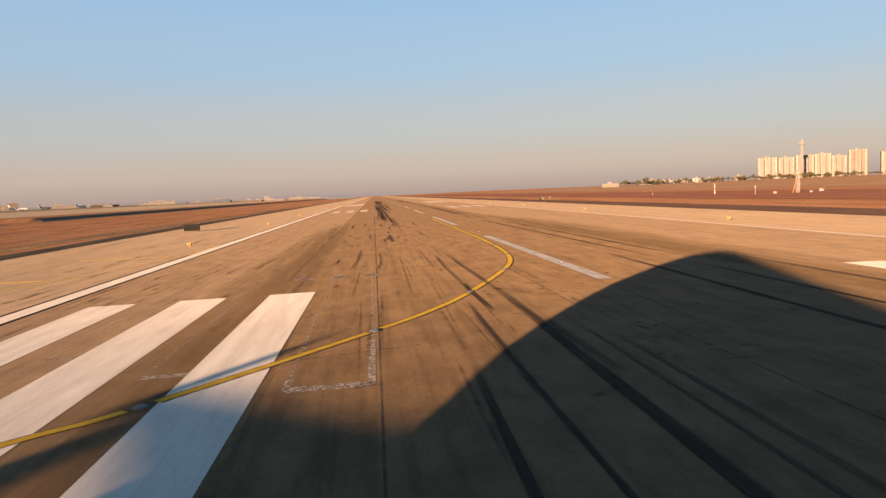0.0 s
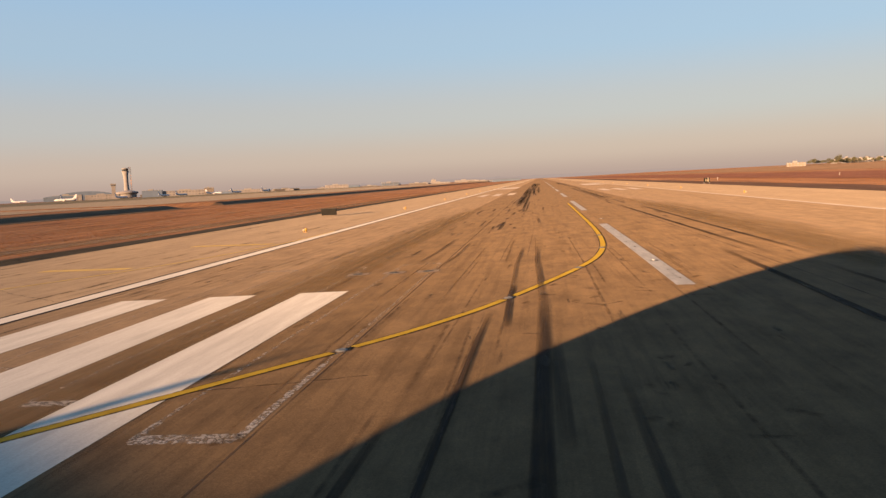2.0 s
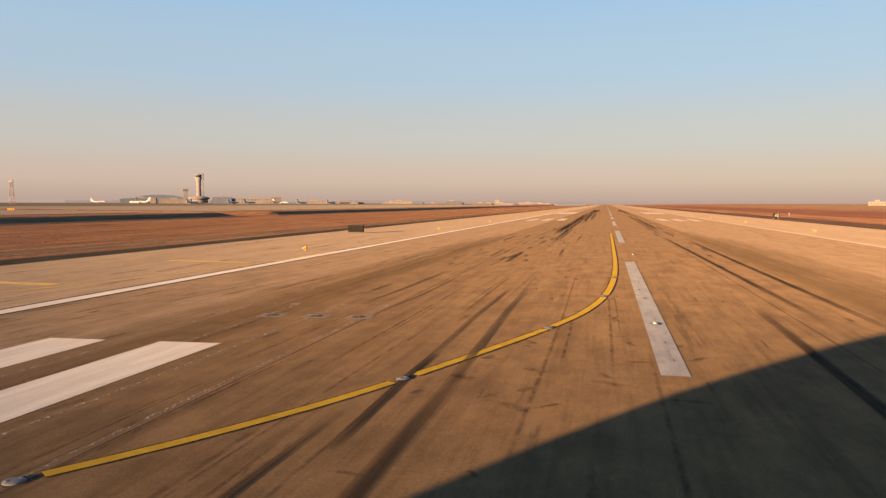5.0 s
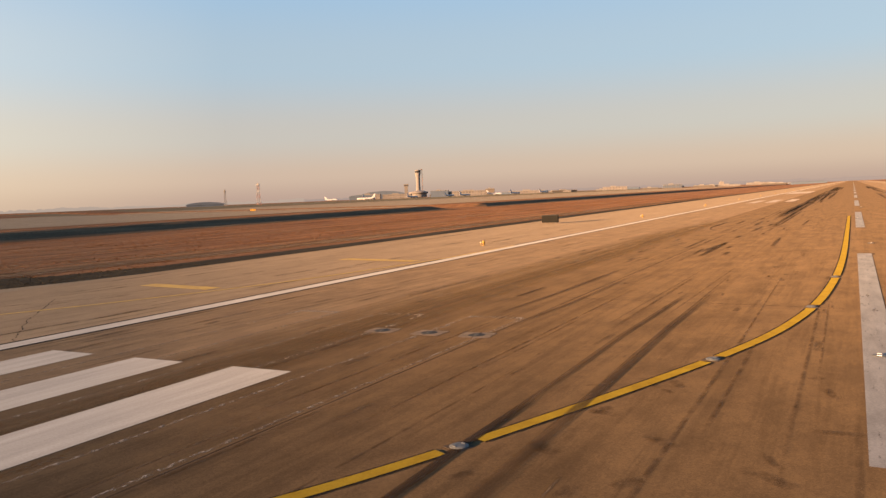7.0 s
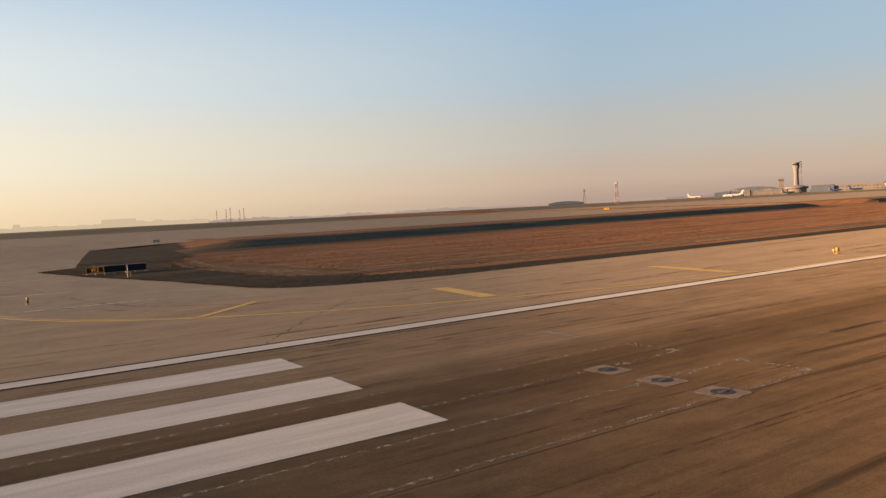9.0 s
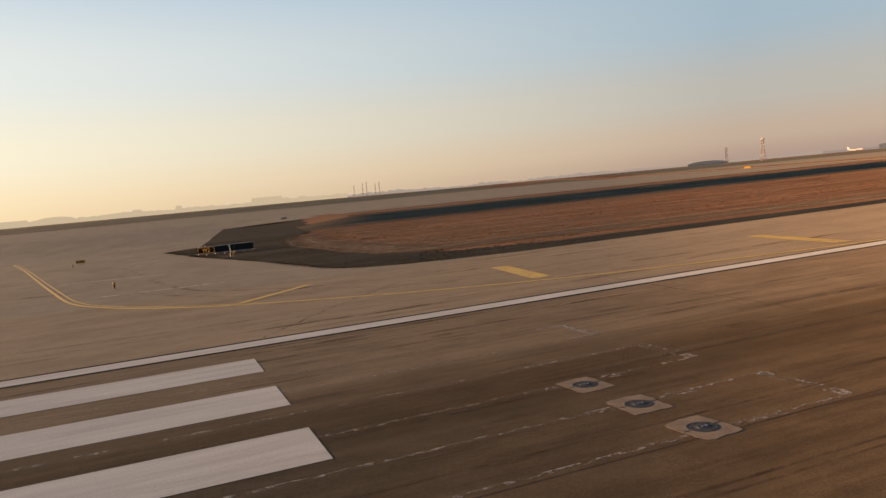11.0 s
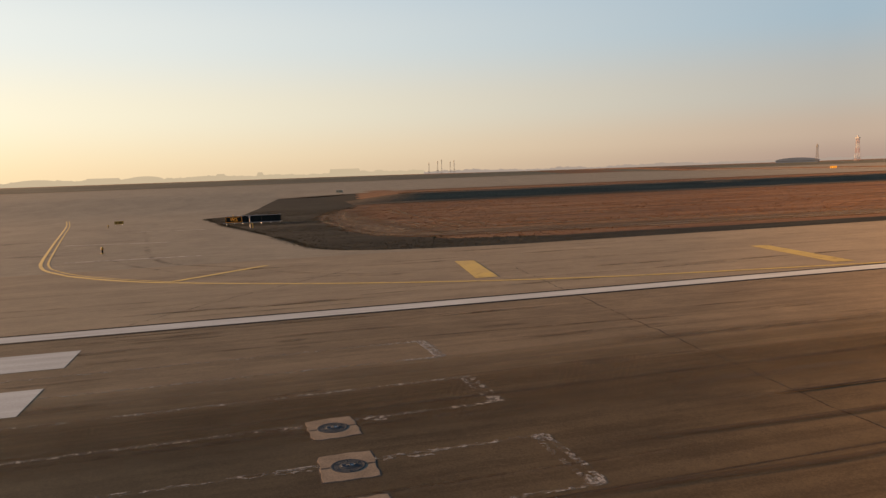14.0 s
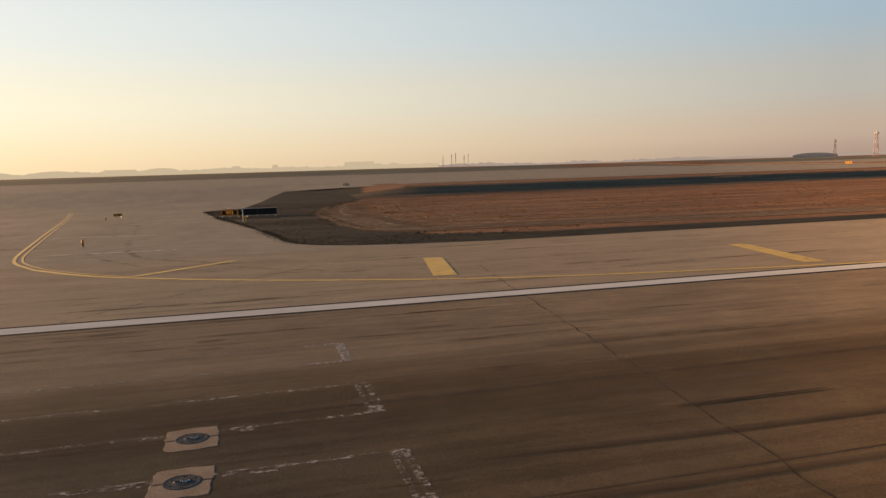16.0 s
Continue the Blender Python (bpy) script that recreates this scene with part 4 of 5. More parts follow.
# ---- the airliner whose shadow lies on the runway ----
def wing_section(x, chord, y, z, thick):
    """A closed aerofoil outline at a place along the span; x is its leading edge, counted backwards from the nose."""
    out = []
    for k, t in ((0.0, 0.0), (0.08, 0.55), (0.3, 1.0), (0.65, 0.7), (1.0, 0.06), (0.65, -0.25), (0.3, -0.45), (0.08, -0.35)):
        out.append((-(x + chord * k), y, z + t * thick))
    return out


def airliner(at, yaw, label, half=17.2):
    """A narrow-body airliner; the nose is at the origin and looks along x, wheels on the ground."""
    t = thing("airliner", at, yaw, label, "aeroplane")
    bm = bmesh.new()
    rings = []
    for x, r, z in ((0.0, 0.12, 2.75), (0.5, 0.65, 2.8), (1.4, 1.15, 2.95), (2.8, 1.62, 3.12), (4.6, 1.86, 3.2), (7, 1.88, 3.2), (26, 1.88, 3.2), (30, 1.62, 3.45), (34, 1.05, 3.95), (37, 0.55, 4.4), (38.6, 0.2, 4.6)):
        rings.append([(-x, r * math.cos(2 * math.pi * k / 24), z + 1.05 * r * math.sin(2 * math.pi * k / 24)) for k in range(24)])
    loft(bm, rings)
    body = soft_shade(part("fuselage", bm, AIRCRAFT_WHITE, t))
    bm = bmesh.new()
    for s in (-1, 1):
        for k in range(24):
            x = -6.2 - k * 0.98
            box(bm, x - 0.13, x + 0.13, s * 1.86 - 0.03, s * 1.86 + 0.03, 3.45, 3.82)
    part("window_row", bm, GLASS_DARK, body, "row of small dark cabin windows")
    bm = bmesh.new()
    box(bm, -2.6, -1.75, -0.95, 0.95, 3.55, 3.98, 0.1)
    part("windscreen", bm, GLASS_DARK, body)
    for s in (-1, 1):
        bm = bmesh.new()
        loft(bm, [wing_section(13.2, 7.6, s * 1.0, 2.05, 0.75), wing_section(16.2, 4.3, s * 6.0, 2.55, 0.48), wing_section(21.3, 1.75, s * half, 3.6, 0.18)])
        wing = part("wing", bm, AIRCRAFT_GREY, t)
        bm = bmesh.new()
        loft(bm, [wing_section(21.4, 1.7, s * half, 3.62, 0.14), wing_section(22.0, 1.3, s * (half + 0.35), 4.2, 0.10), wing_section(22.3, 0.8, s * (half + 0.5), 4.5, 0.06)])
        part("winglet", bm, AIRCRAFT_TAIL, wing)
        for y, x, z in ((4.6, 19.6, 2.2), (8.2, 19.8, 2.55), (11.4, 20.9, 2.9)):
            bm = bmesh.new()
            turned_shape(bm, [(0.03, -x - 2.2), (0.20, -x - 1.2), (0.26, -x), (0.2, -x + 1.4), (0.04, -x + 2.2)], 10, "X", (0, s * y, z))
            part("flap_fairing", bm, AIRCRAFT_GREY, wing)
        bm = bmesh.new()
        turned_shape(bm, [(0.5, -20.1), (0.82, -19.1), (0.98, -17.5), (1.0, -16.5), (0.9, -16.0), (0.8, -15.95)], 20, "X", (0, s * 4.85, 1.55))
        engine = soft_shade(part("engine", bm, AIRCRAFT_WHITE, t))
        bm = bmesh.new()
        turned_shape(bm, [(0.74, -16.1), (0.74, -15.92), (0.1, -15.7)], 20, "X", (0, s * 4.85, 1.55))
        part("fan", bm, GLASS_DARK, engine)
        bm = bmesh.new()
        box(bm, -19.0, -16.8, s * 4.85 - 0.12, s * 4.85 + 0.12, 2.2, 2.75, 0.05)
        part("pylon", bm, AIRCRAFT_WHITE, engine)
        bm = bmesh.new()
        loft(bm, [wing_section(33.2, 3.4, s * 0.5, 4.5, 0.25), wing_section(36.3, 1.3, s * 7.1, 5.2, 0.1)])
        part("stabiliser", bm, AIRCRAFT_GREY, t)
        bm = bmesh.new()
        rod(bm, (-18.6, s * 2.86, 0.55), (-18.6, s * 2.86, 2.3), 0.13)
        gear = part("main_gear", bm, STEEL, t)
        for o in (-0.42, 0.42):
            bm = bmesh.new()
            rod(bm, (-18.6, s * 2.86 + o - 0.18, 0.56), (-18.6, s * 2.86 + o + 0.18, 0.56), 0.56, n=20)
            part("wheel", bm, TYRE, gear)
    bm = bmesh.new()
    loft(bm, [[(-29.5, -0.12, 5.0), (-29.5, 0.12, 5.0), (-37.2, 0.1, 5.0), (-37.2, -0.1, 5.0)], [(-32.3, -0.12, 6.6), (-32.3, 0.12, 6.6), (-37.6, 0.1, 6.6), (-37.6, -0.1, 6.6)], [(-36.6, -0.05, 12.4), (-36.6, 0.05, 12.4), (-39.0, 0.04, 12.4), (-39.0, -0.04, 12.4)]])
    part("fin", bm, AIRCRAFT_TAIL, t, "pale grey tail fin")
    bm = bmesh.new()
    rod(bm, (-3.9, 0, 0.35), (-3.9, 0, 1.7), 0.1)
    gear = part("nose_gear", bm, STEEL, t)
    for o in (-0.2, 0.2):
        bm = bmesh.new()
        rod(bm, (-3.9, o - 0.09, 0.35), (-3.9, o + 0.09, 0.35), 0.35, n=18)
        part("wheel", bm, TYRE, gear)
    return t


# the airliner stands clear of the walk, behind and beside its start
jet = airliner((-3.97, 5.71, -0.08), 75.6, "white narrow-body airliner with grey winglets standing on the runway", 13.4)

# airliners parked before the terminals
for x, y, yaw in ((-1275, 1680, 20), (-872, 1222, 200), (-955, 1408, 75), (-872, 1462, 80), (-846, 1592, 80), (-812, 1610, 75), (-742, 1645, 15), (-700, 1660, 75), (-640, 1690, 80)):
    p = copy_thing(jet, pose(x, y, height(x, y) + 0.02, 0, 0, yaw))
    tagged(p, "white airliner parked before the far terminal", "aeroplane", "parked airliners")


# ---- the airport buildings ----
PALE_WALL = material("pale_plaster", (0.185, 0.176, 0.166), 0.85, second=(0.14, 0.134, 0.13), scale=0.1, per_object=0.12)
SAND_WALL = material("sand_coloured_plaster", (0.135, 0.116, 0.092), 0.85, second=(0.10, 0.087, 0.07), scale=0.08, per_object=0.14)
GREY_WALL = material("blue_grey_cladding", (0.090, 0.118, 0.160), 0.85, second=(0.075, 0.10, 0.138), scale=0.1, per_object=0.15)
DARK_WALL = material("earth_cover", (0.10, 0.092, 0.085), 0.9, per_object=0.2)
ROOF = material("grey_roof", (0.16, 0.155, 0.15), 0.8)
WINDOW = material("far_window", (0.115, 0.112, 0.115), 0.4, per_object=0.3)


def block(name, x, y, w, d, h, yaw, wall, label, floors=3, bays=8, curved=0.0, parapet=0.6, base=None, group=""):
    """A building with storeys of windows on its sunny fronts and a flat or vaulted roof."""
    z = height(x, y) - 0.5 if base is None else base
    t = thing(name, (x, y, z), yaw, label, "building", group)
    bm = bmesh.new()
    box(bm, -w / 2, w / 2, -d / 2, d / 2, 0, h)
    wall_ob = part("wall", bm, wall, t)
    bm = bmesh.new()
    if curved:
        secs = []
        for s in (-d / 2 - 0.8, d / 2 + 0.8):
            arc = [(w * 0.52 * math.cos(math.pi * k / 12), s, h + curved * math.sin(math.pi * k / 12)) for k in range(13)]
            secs.append(arc)
        loft(bm, secs)
    else:
        box(bm, -w / 2 - 0.4, w / 2 + 0.4, -d / 2 - 0.4, d / 2 + 0.4, h, h + parapet)
        box(bm, -w * 0.18, w * 0.05, -d * 0.2, d * 0.2, h + parapet, h + parapet + 2.4)
    part("roof", bm, ROOF if not curved else GREY_WALL, t)
    if floors:
        bm = bmesh.new()
        ww, wh = w / bays * 0.55, h / floors * 0.5
        box(bm, -ww / 2, ww / 2, -0.12, 0.12, -wh / 2, wh / 2)
        me = bpy.data.meshes.new("window")
        bm.to_mesh(me)
        bm.free()
        me.materials.append(WINDOW)
        for f in range(floors):
            for b in range(bays):
                o = new("window", me)
                o.parent = wall_ob
                o.location = (-w / 2 + (b + 0.5) * w / bays, -d / 2, (f + 0.55) * h / floors)
    return t


def control_tower(x, y, z, tall, r, label):
    t = thing("control_tower", (x, y, z), 20, label, "tower")
    bm = bmesh.new()
    turned_shape(bm, [(r * 1.15, -4), (r * 0.85, tall * 0.2), (r * 0.72, tall * 0.5), (r * 0.80, tall * 0.75), (r * 1.08, tall * 0.86)], 24)
    soft_shade(part("shaft", bm, PALE_WALL, t))
    bm = bmesh.new()
    turned_shape(bm, [(r * 1.08, tall * 0.86), (r * 1.14, tall * 0.875), (r * 1.14, tall * 0.89), (r * 1.08, tall * 0.89)], 24)
    part("gallery", bm, PALE_WALL, t)
    bm = bmesh.new()
    turned_shape(bm, [(r * 0.98, tall * 0.89), (r * 1.06, tall * 0.955), (r * 1.06, tall * 0.958)], 24)
    part("cab", bm, GLASS_DARK, t, "dark glazed control cab")
    bm = bmesh.new()
    turned_shape(bm, [(r * 1.12, tall * 0.955), (r * 1.12, tall * 0.985), (r * 0.5, tall), (r * 0.2, tall * 1.01)], 24)
    part("roof", bm, PALE_WALL, t)
    return t


control_tower(-1131, 1890, 8, 78, 8.2, "tall pale concrete control tower with flared top")
bm = bmesh.new()
turned_shape(bm, [(24, 0), (24, 9), (29, 12), (29, 15), (18, 18), (6, 20)], 32)
rotunda = thing("terminal_rotunda", (-1120, 1872, 4), 0, "round pale terminal hall with overhanging roof", "building")
part("hall", bm, PALE_WALL, rotunda)
old_tower = thing("old_control_tower", (-895, 1448, 6), 30, "shorter square pale control tower", "tower")
bm = bmesh.new()
box(bm, -3.8, 3.8, -3.8, 3.8, -3, 22.5)
box(bm, -5.0, 5.0, -5.0, 5.0, 22.5, 24.8, 0.3)
part("shaft", bm, PALE_WALL, old_tower)
bm = bmesh.new()
box(bm, -5.0, 5.0, -5.0, 5.0, 24.8, 26.6, 0.3)
part("cab", bm, GLASS_DARK, old_tower)
bm = bmesh.new()
box(bm, -5.6, 5.6, -5.6, 5.6, 26.6, 29.2, 0.3)
part("roof", bm, PALE_WALL, old_tower)


def crane(x, y, z, tall, reach, yaw):
    t = thing("tower_crane", (x, y, z), yaw, "thin tower crane with a long jib", "crane")
    bm = bmesh.new()
    for a in ((-1, -1), (1, -1), (1, 1), (-1, 1)):
        rod(bm, (a[0], a[1], 0), (a[0], a[1], tall), 0.22, n=5)
    for k in range(int(tall / 4)):
        rod(bm, (-1, -1, 4 * k), (1, -1, 4 * k + 4), 0.14, n=4)
        rod(bm, (1, 1, 4 * k), (-1, 1, 4 * k + 4), 0.14, n=4)
    part("mast", bm, ORANGE_METAL, t)
    bm = bmesh.new()
    box(bm, -reach * 0.25, reach, -0.6, 0.6, tall - 1.6, tall - 0.4)
    part("jib", bm, ORANGE_METAL, t)
    return t


crane(-1120, 1896, 10, 78, 26, -70)
for x, y, w, d, h, yaw, wall, floors, bays, curved, label in (
        (-1108, 1668, 120, 30, 9, 30, GREY_WALL, 2, 14, 12, "long vaulted blue-grey hangar"),
        (-1040, 1474, 60, 30, 8, 30, GREY_WALL, 0, 4, 4, "low blue-grey hangar with a rounded roof"),
        (-968, 1522, 70, 30, 10, 28, PALE_WALL, 2, 12, 0, "long pale airport building"),
        (-1080, 1560, 60, 24, 12, 28, PALE_WALL, 3, 10, 0, "pale airport office building"),
        (-928, 1662, 46, 26, 15, 26, GREY_WALL, 0, 6, 0, "dark blue-grey cargo hall"),
        (-856, 1702, 120, 24, 12, 26, PALE_WALL, 2, 16, 0, "long pale terminal wing"),
        (-790, 1678, 22, 20, 15, 24, SAND_WALL, 4, 6, 0, "square sunlit pale airport building"),
        (-700, 1712, 80, 22, 7, 22, PALE_WALL, 2, 12, 0, "low pale airport shed"),
        (-520, 1850, 60, 20, 8, 18, PALE_WALL, 2, 8, 0, "low pale airport shed"),
        (-420, 2050, 50, 20, 9, 16, GREY_WALL, 2, 8, 0, "low grey airport shed"),
        (-330, 2300, 14, 12, 12, 10, PALE_WALL, 4, 3, 0, "small pale block house"),
        (-250, 2500, 70, 20, 7, 8, PALE_WALL, 2, 10, 0, "low pale shed at the field's edge"),
        (-952, 897, 60, 40, 3, 45, GREY_WALL, 0, 6, 5, "dark earth-covered hangar with a rounded roof")):
    block("airport_building", x, y, w, d, h * (1.1 if y > 1400 else 1), yaw, wall, label, floors, bays, curved)
rng = random.Random(17)
for k in range(34):
    a = radians(rng.uniform(2.0, 37.0))
    far = rng.uniform(1900, 2500)
    x, y, w, h = -math.sin(a) * far, math.cos(a) * far, rng.uniform(14, 80), rng.uniform(3, 5.5) + 5 * max(math.degrees(a) - 18, 0) / 18
    wall, label = ((PALE_WALL, "low pale airport shed in the haze"), (GREY_WALL, "low blue-grey hangar in the haze"), (DARK_WALL, "low dull brown shed in the haze"))[k % 3]
    block("airport_building", x, y, w, rng.uniform(12, 26), h, math.degrees(a) + rng.uniform(-12, 12), wall, label, 2 if k % 3 == 0 else 0, max(3, int(w / 7)), 2.5 if k % 6 == 1 else 0.0)


DARK_STEEL = material("dark_weathered_steel", (0.10, 0.095, 0.09), 0.7, fine=0.1)


def lattice_mast(x, y, z, tall, wide, label, heavy=False, tints=(RED_METAL, WHITE_METAL)):
    """A lattice mast in red and white bands with a platform at the top."""
    t = thing("lattice_mast", (x, y, z), 25, label, "mast")
    bands = 5
    for b in range(bands):
        bm = bmesh.new()
        z0, z1 = tall * b / bands, tall * (b + 1) / bands
        w0, w1 = wide * (1 - 0.55 * b / bands), wide * (1 - 0.55 * (b + 1) / bands)
        cs = ((-1, -1), (1, -1), (1, 1), (-1, 1))
        for k in range(4):
            a, c = cs[k], cs[(k + 1) % 4]
            r = 0.13 if heavy else 0.09
            rod(bm, (a[0] * w0, a[1] * w0, z0), (a[0] * w1, a[1] * w1, z1), r, n=5)
            rod(bm, (a[0] * w0, a[1] * w0, z0), (c[0] * w1, c[1] * w1, z1), r * 0.6, n=4)
            rod(bm, (c[0] * w0, c[1] * w0, z0), (a[0] * w1, a[1] * w1, z1), r * 0.6, n=4)
            rod(bm, (a[0] * w1, a[1] * w1, z1), (c[0] * w1, c[1] * w1, z1), r * 0.6, n=4)
        part("mast_band", bm, tints[b % 2], t)
    bm = bmesh.new()
    box(bm, -wide * 0.8, wide * 0.8, -wide * 0.8, wide * 0.8, tall, tall + 1.2)
    box(bm, -0.5, 0.5, -0.5, 0.5, tall + 1.2, tall + 3.0)
    part("platform", bm, tints[1], t)
    return t


lattice_mast(-580, 635, 0, 24.5, 2.2, "red and white banded lattice radar mast", True)
lattice_mast(-643, 645, 2, 17, 1.4, "dark slender lattice mast beside a hangar", False, (DARK_STEEL, DARK_STEEL))
for k in range(5):
    lattice_mast(-1731 + 4 * k, 498 + 15 * k + (6 if k % 2 else 0), 3, 27 + (k % 3) * 3, 1.3, "tall thin aerial mast far across the field", False, (DARK_STEEL, DARK_STEEL))

# ---- the town beyond the right-hand verge ----
for k, (x, y, w, h) in enumerate(((747, 1316, 30, 41), (776, 1302, 24, 40), (803, 1287, 27, 43), (828, 1271, 24, 44), (851, 1258, 21, 39), (877, 1244, 26, 48), (914, 1208, 27, 42), (942, 1186, 24, 44))):
    t = block("apartment_block", x, y, w * 1.16, 20, h, -33, SAND_WALL, "tall sunlit cream apartment block with rows of windows", 13, 6, 0, 0.8, 3.0, "apartment blocks")
    bm = bmesh.new()
    for b in range(3):
        bx = -w / 2 + (b + 0.5) * w / 3
        box(bm, bx - w * 0.10, bx + w * 0.10, -11.6, -9.9, 3, h - 1.5)
    part("balcony_column", bm, PALE_WALL, t, "paler column of balconies")
WATER = thing("water_tower", (712, 1150, 6), 0, "slim pale water tower with a flat round head", "tower")
bm = bmesh.new()
turned_shape(bm, [(2.9, -4), (2.2, 20), (2.0, 51)], 18)
soft_shade(part("shaft", bm, PALE_WALL, WATER))
bm = bmesh.new()
turned_shape(bm, [(2.0, 50.5), (3.0, 53), (5.4, 55), (5.6, 56.4), (5.0, 57.2), (1.5, 58)], 20)
part("head", bm, PALE_WALL, WATER)
bm = bmesh.new()
rod(bm, (0, 0, 57.8), (0, 0, 62), 0.9, 0.4)
part("beacon", bm, STEEL, WATER)
rng = random.Random(11)
block("house", 381, 1140, 26, 14, 6, -18, SAND_WALL, "long low whitewashed house", 2, 6, 0, 0.4, None, "town houses")
for k in range(26):
    x = rng.uniform(470, 700)
    y = 1330 - 0.27 * x + rng.uniform(-30, 60)
    block("house", x, y, rng.uniform(9, 18), rng.uniform(8, 12), rng.uniform(4, 8), rng.uniform(-50, 0), PALE_WALL if k % 3 else SAND_WALL, "small pale house among trees at the town's edge", 2, 3, 0, 0.4, None, "town houses")

# glide path aerial, pole and small things in the right-hand field
GP = thing("glide_path_mast", (120.7, 196.3, height(120.7, 196.3)), 30, "white lattice aerial mast with a slanting orange brace", "mast")
bm = bmesh.new()
for a in ((-0.35, -0.35), (0.35, -0.35), (0.35, 0.35), (-0.35, 0.35)):
    rod(bm, (a[0], a[1], 0), (a[0], a[1], 6.2), 0.06, n=6)
for k in range(8):
    z = 0.75 * k
    rod(bm, (-0.35, -0.35, z), (0.35, -0.35, z + 0.75), 0.04, n=4)
    rod(bm, (0.35, 0.35, z), (-0.35, 0.35, z + 0.75), 0.04, n=4)
    rod(bm, (0.35, -0.35, z), (0.35, 0.35, z + 0.75), 0.04, n=4)
part("lattice", bm, WHITE_METAL, GP)
bm = bmesh.new()
rod(bm, (-4.2, -0.8, 0), (-0.2, -0.2, 5.4), 0.08)
part("brace", bm, ORANGE_METAL, GP, "slanting orange brace")
for z, half in ((2.4, 0.6), (4.2, 0.7), (6.1, 1.6)):
    bm = bmesh.new()
    box(bm, -half * 0.8, half * 1.2, -0.45, 0.1, z, z + 0.28, 0.04)
    part("aerial", bm, WHITE_METAL, GP, "white aerial box")
for dx, dy, w, label in ((-5.6, 2.0, 0.9, "small white equipment cabinet"), (3.4, -1.0, 0.7, "small white equipment cabinet"), (13, 9, 1.2, "pale equipment box in the field")):
    c = thing("equipment_cabinet", (120.7 + dx, 196.3 + dy, height(120, 196)), 30, label, "cabinet")
    bm = bmesh.new()
    box(bm, -w / 2, w / 2, -w / 3, w / 3, 0, w * 0.62, 0.05)
    part("body", bm, WHITE_METAL, c)
    bm = bmesh.new()
    box(bm, -w / 2 - 0.05, w / 2 + 0.05, -w / 3 - 0.05, w / 3 + 0.05, w * 0.62, w * 0.70, 0.02)
    part("lid", bm, STEEL, c)
POLE = thing("banded_pole", (112.2, 229.4, height(112.2, 229.4)), 30, "red and white banded pole with a forked top", "pole")
for k in range(4):
    bm = bmesh.new()
    rod(bm, (0, 0, k * 0.72), (0, 0, (k + 1) * 0.72), 0.22)
    part("band", bm, RED_METAL if k == 2 else WHITE_METAL, POLE)
for s in (-1, 1):
    bm = bmesh.new()
    rod(bm, (0, 0, 2.85), (s * 0.75, 0, 3.5), 0.08)
    part("arm", bm, WHITE_METAL, POLE)
for x, y, tall in ((64.8, 275, 1.1), (66.5, 268, 1.1), (109.5, 199, 2.4), (104, 262, 0.8)):
    p = thing("marker_post", (x, y, height(x, y)), 0, "thin pale marker post in the dry field", "post", "field marker posts")
    bm = bmesh.new()
    rod(bm, (0, 0, -0.05), (0, 0, tall), 0.07)
    part("pole", bm, WHITE_METAL, p)
    bm = bmesh.new()
    box(bm, -0.16, 0.16, -0.12, 0.12, tall * 0.8, tall, 0.02)
    part("head", bm, WHITE_METAL, p)
ten = thing("distance_board", (53.2, 224, height(53.2, 224)), 12, "black distance board with white 10 beyond the pavement", "sign")
bm = bmesh.new()
box(bm, -0.85, 0.85, -0.12, 0.12, 0.25, 1.55, 0.03)
panel = part("panel", bm, SIGN_BLACK, ten)
letters("10", 1.3, DULL_LENS, panel, (0, -0.128, 0.9), UPRIGHT, label="white numerals")
for x in (-0.7, 0.7):
    bm = bmesh.new()
    rod(bm, (x, 0, -0.05), (x, 0, 0.3), 0.06)
    part("leg", bm, STEEL, ten)
TRACK = material("pale_dirt_track", (0.22, 0.15, 0.10), 0.95, fine=0.2)
ribbon("dirt_track", [(-20 + 80, 520), (140, 420), (260, 352), (520, 240)], 9, TRACK, -0.02, 12, label="pale dirt track across the dry field")
ribbon("dirt_track", [(128, 186), (160, 182), (320, 160)], 2.0, TRACK, -0.01, 6, label="pale dirt track across the dry field")


# ---- trees ----
BARK = material("grey_brown_bark", (0.09, 0.065, 0.045), 0.9, fine=0.3)
LEAF = material("dusty_green_leaves", (0.055, 0.055, 0.022), 0.8, second=(0.035, 0.036, 0.016), scale=0.3)


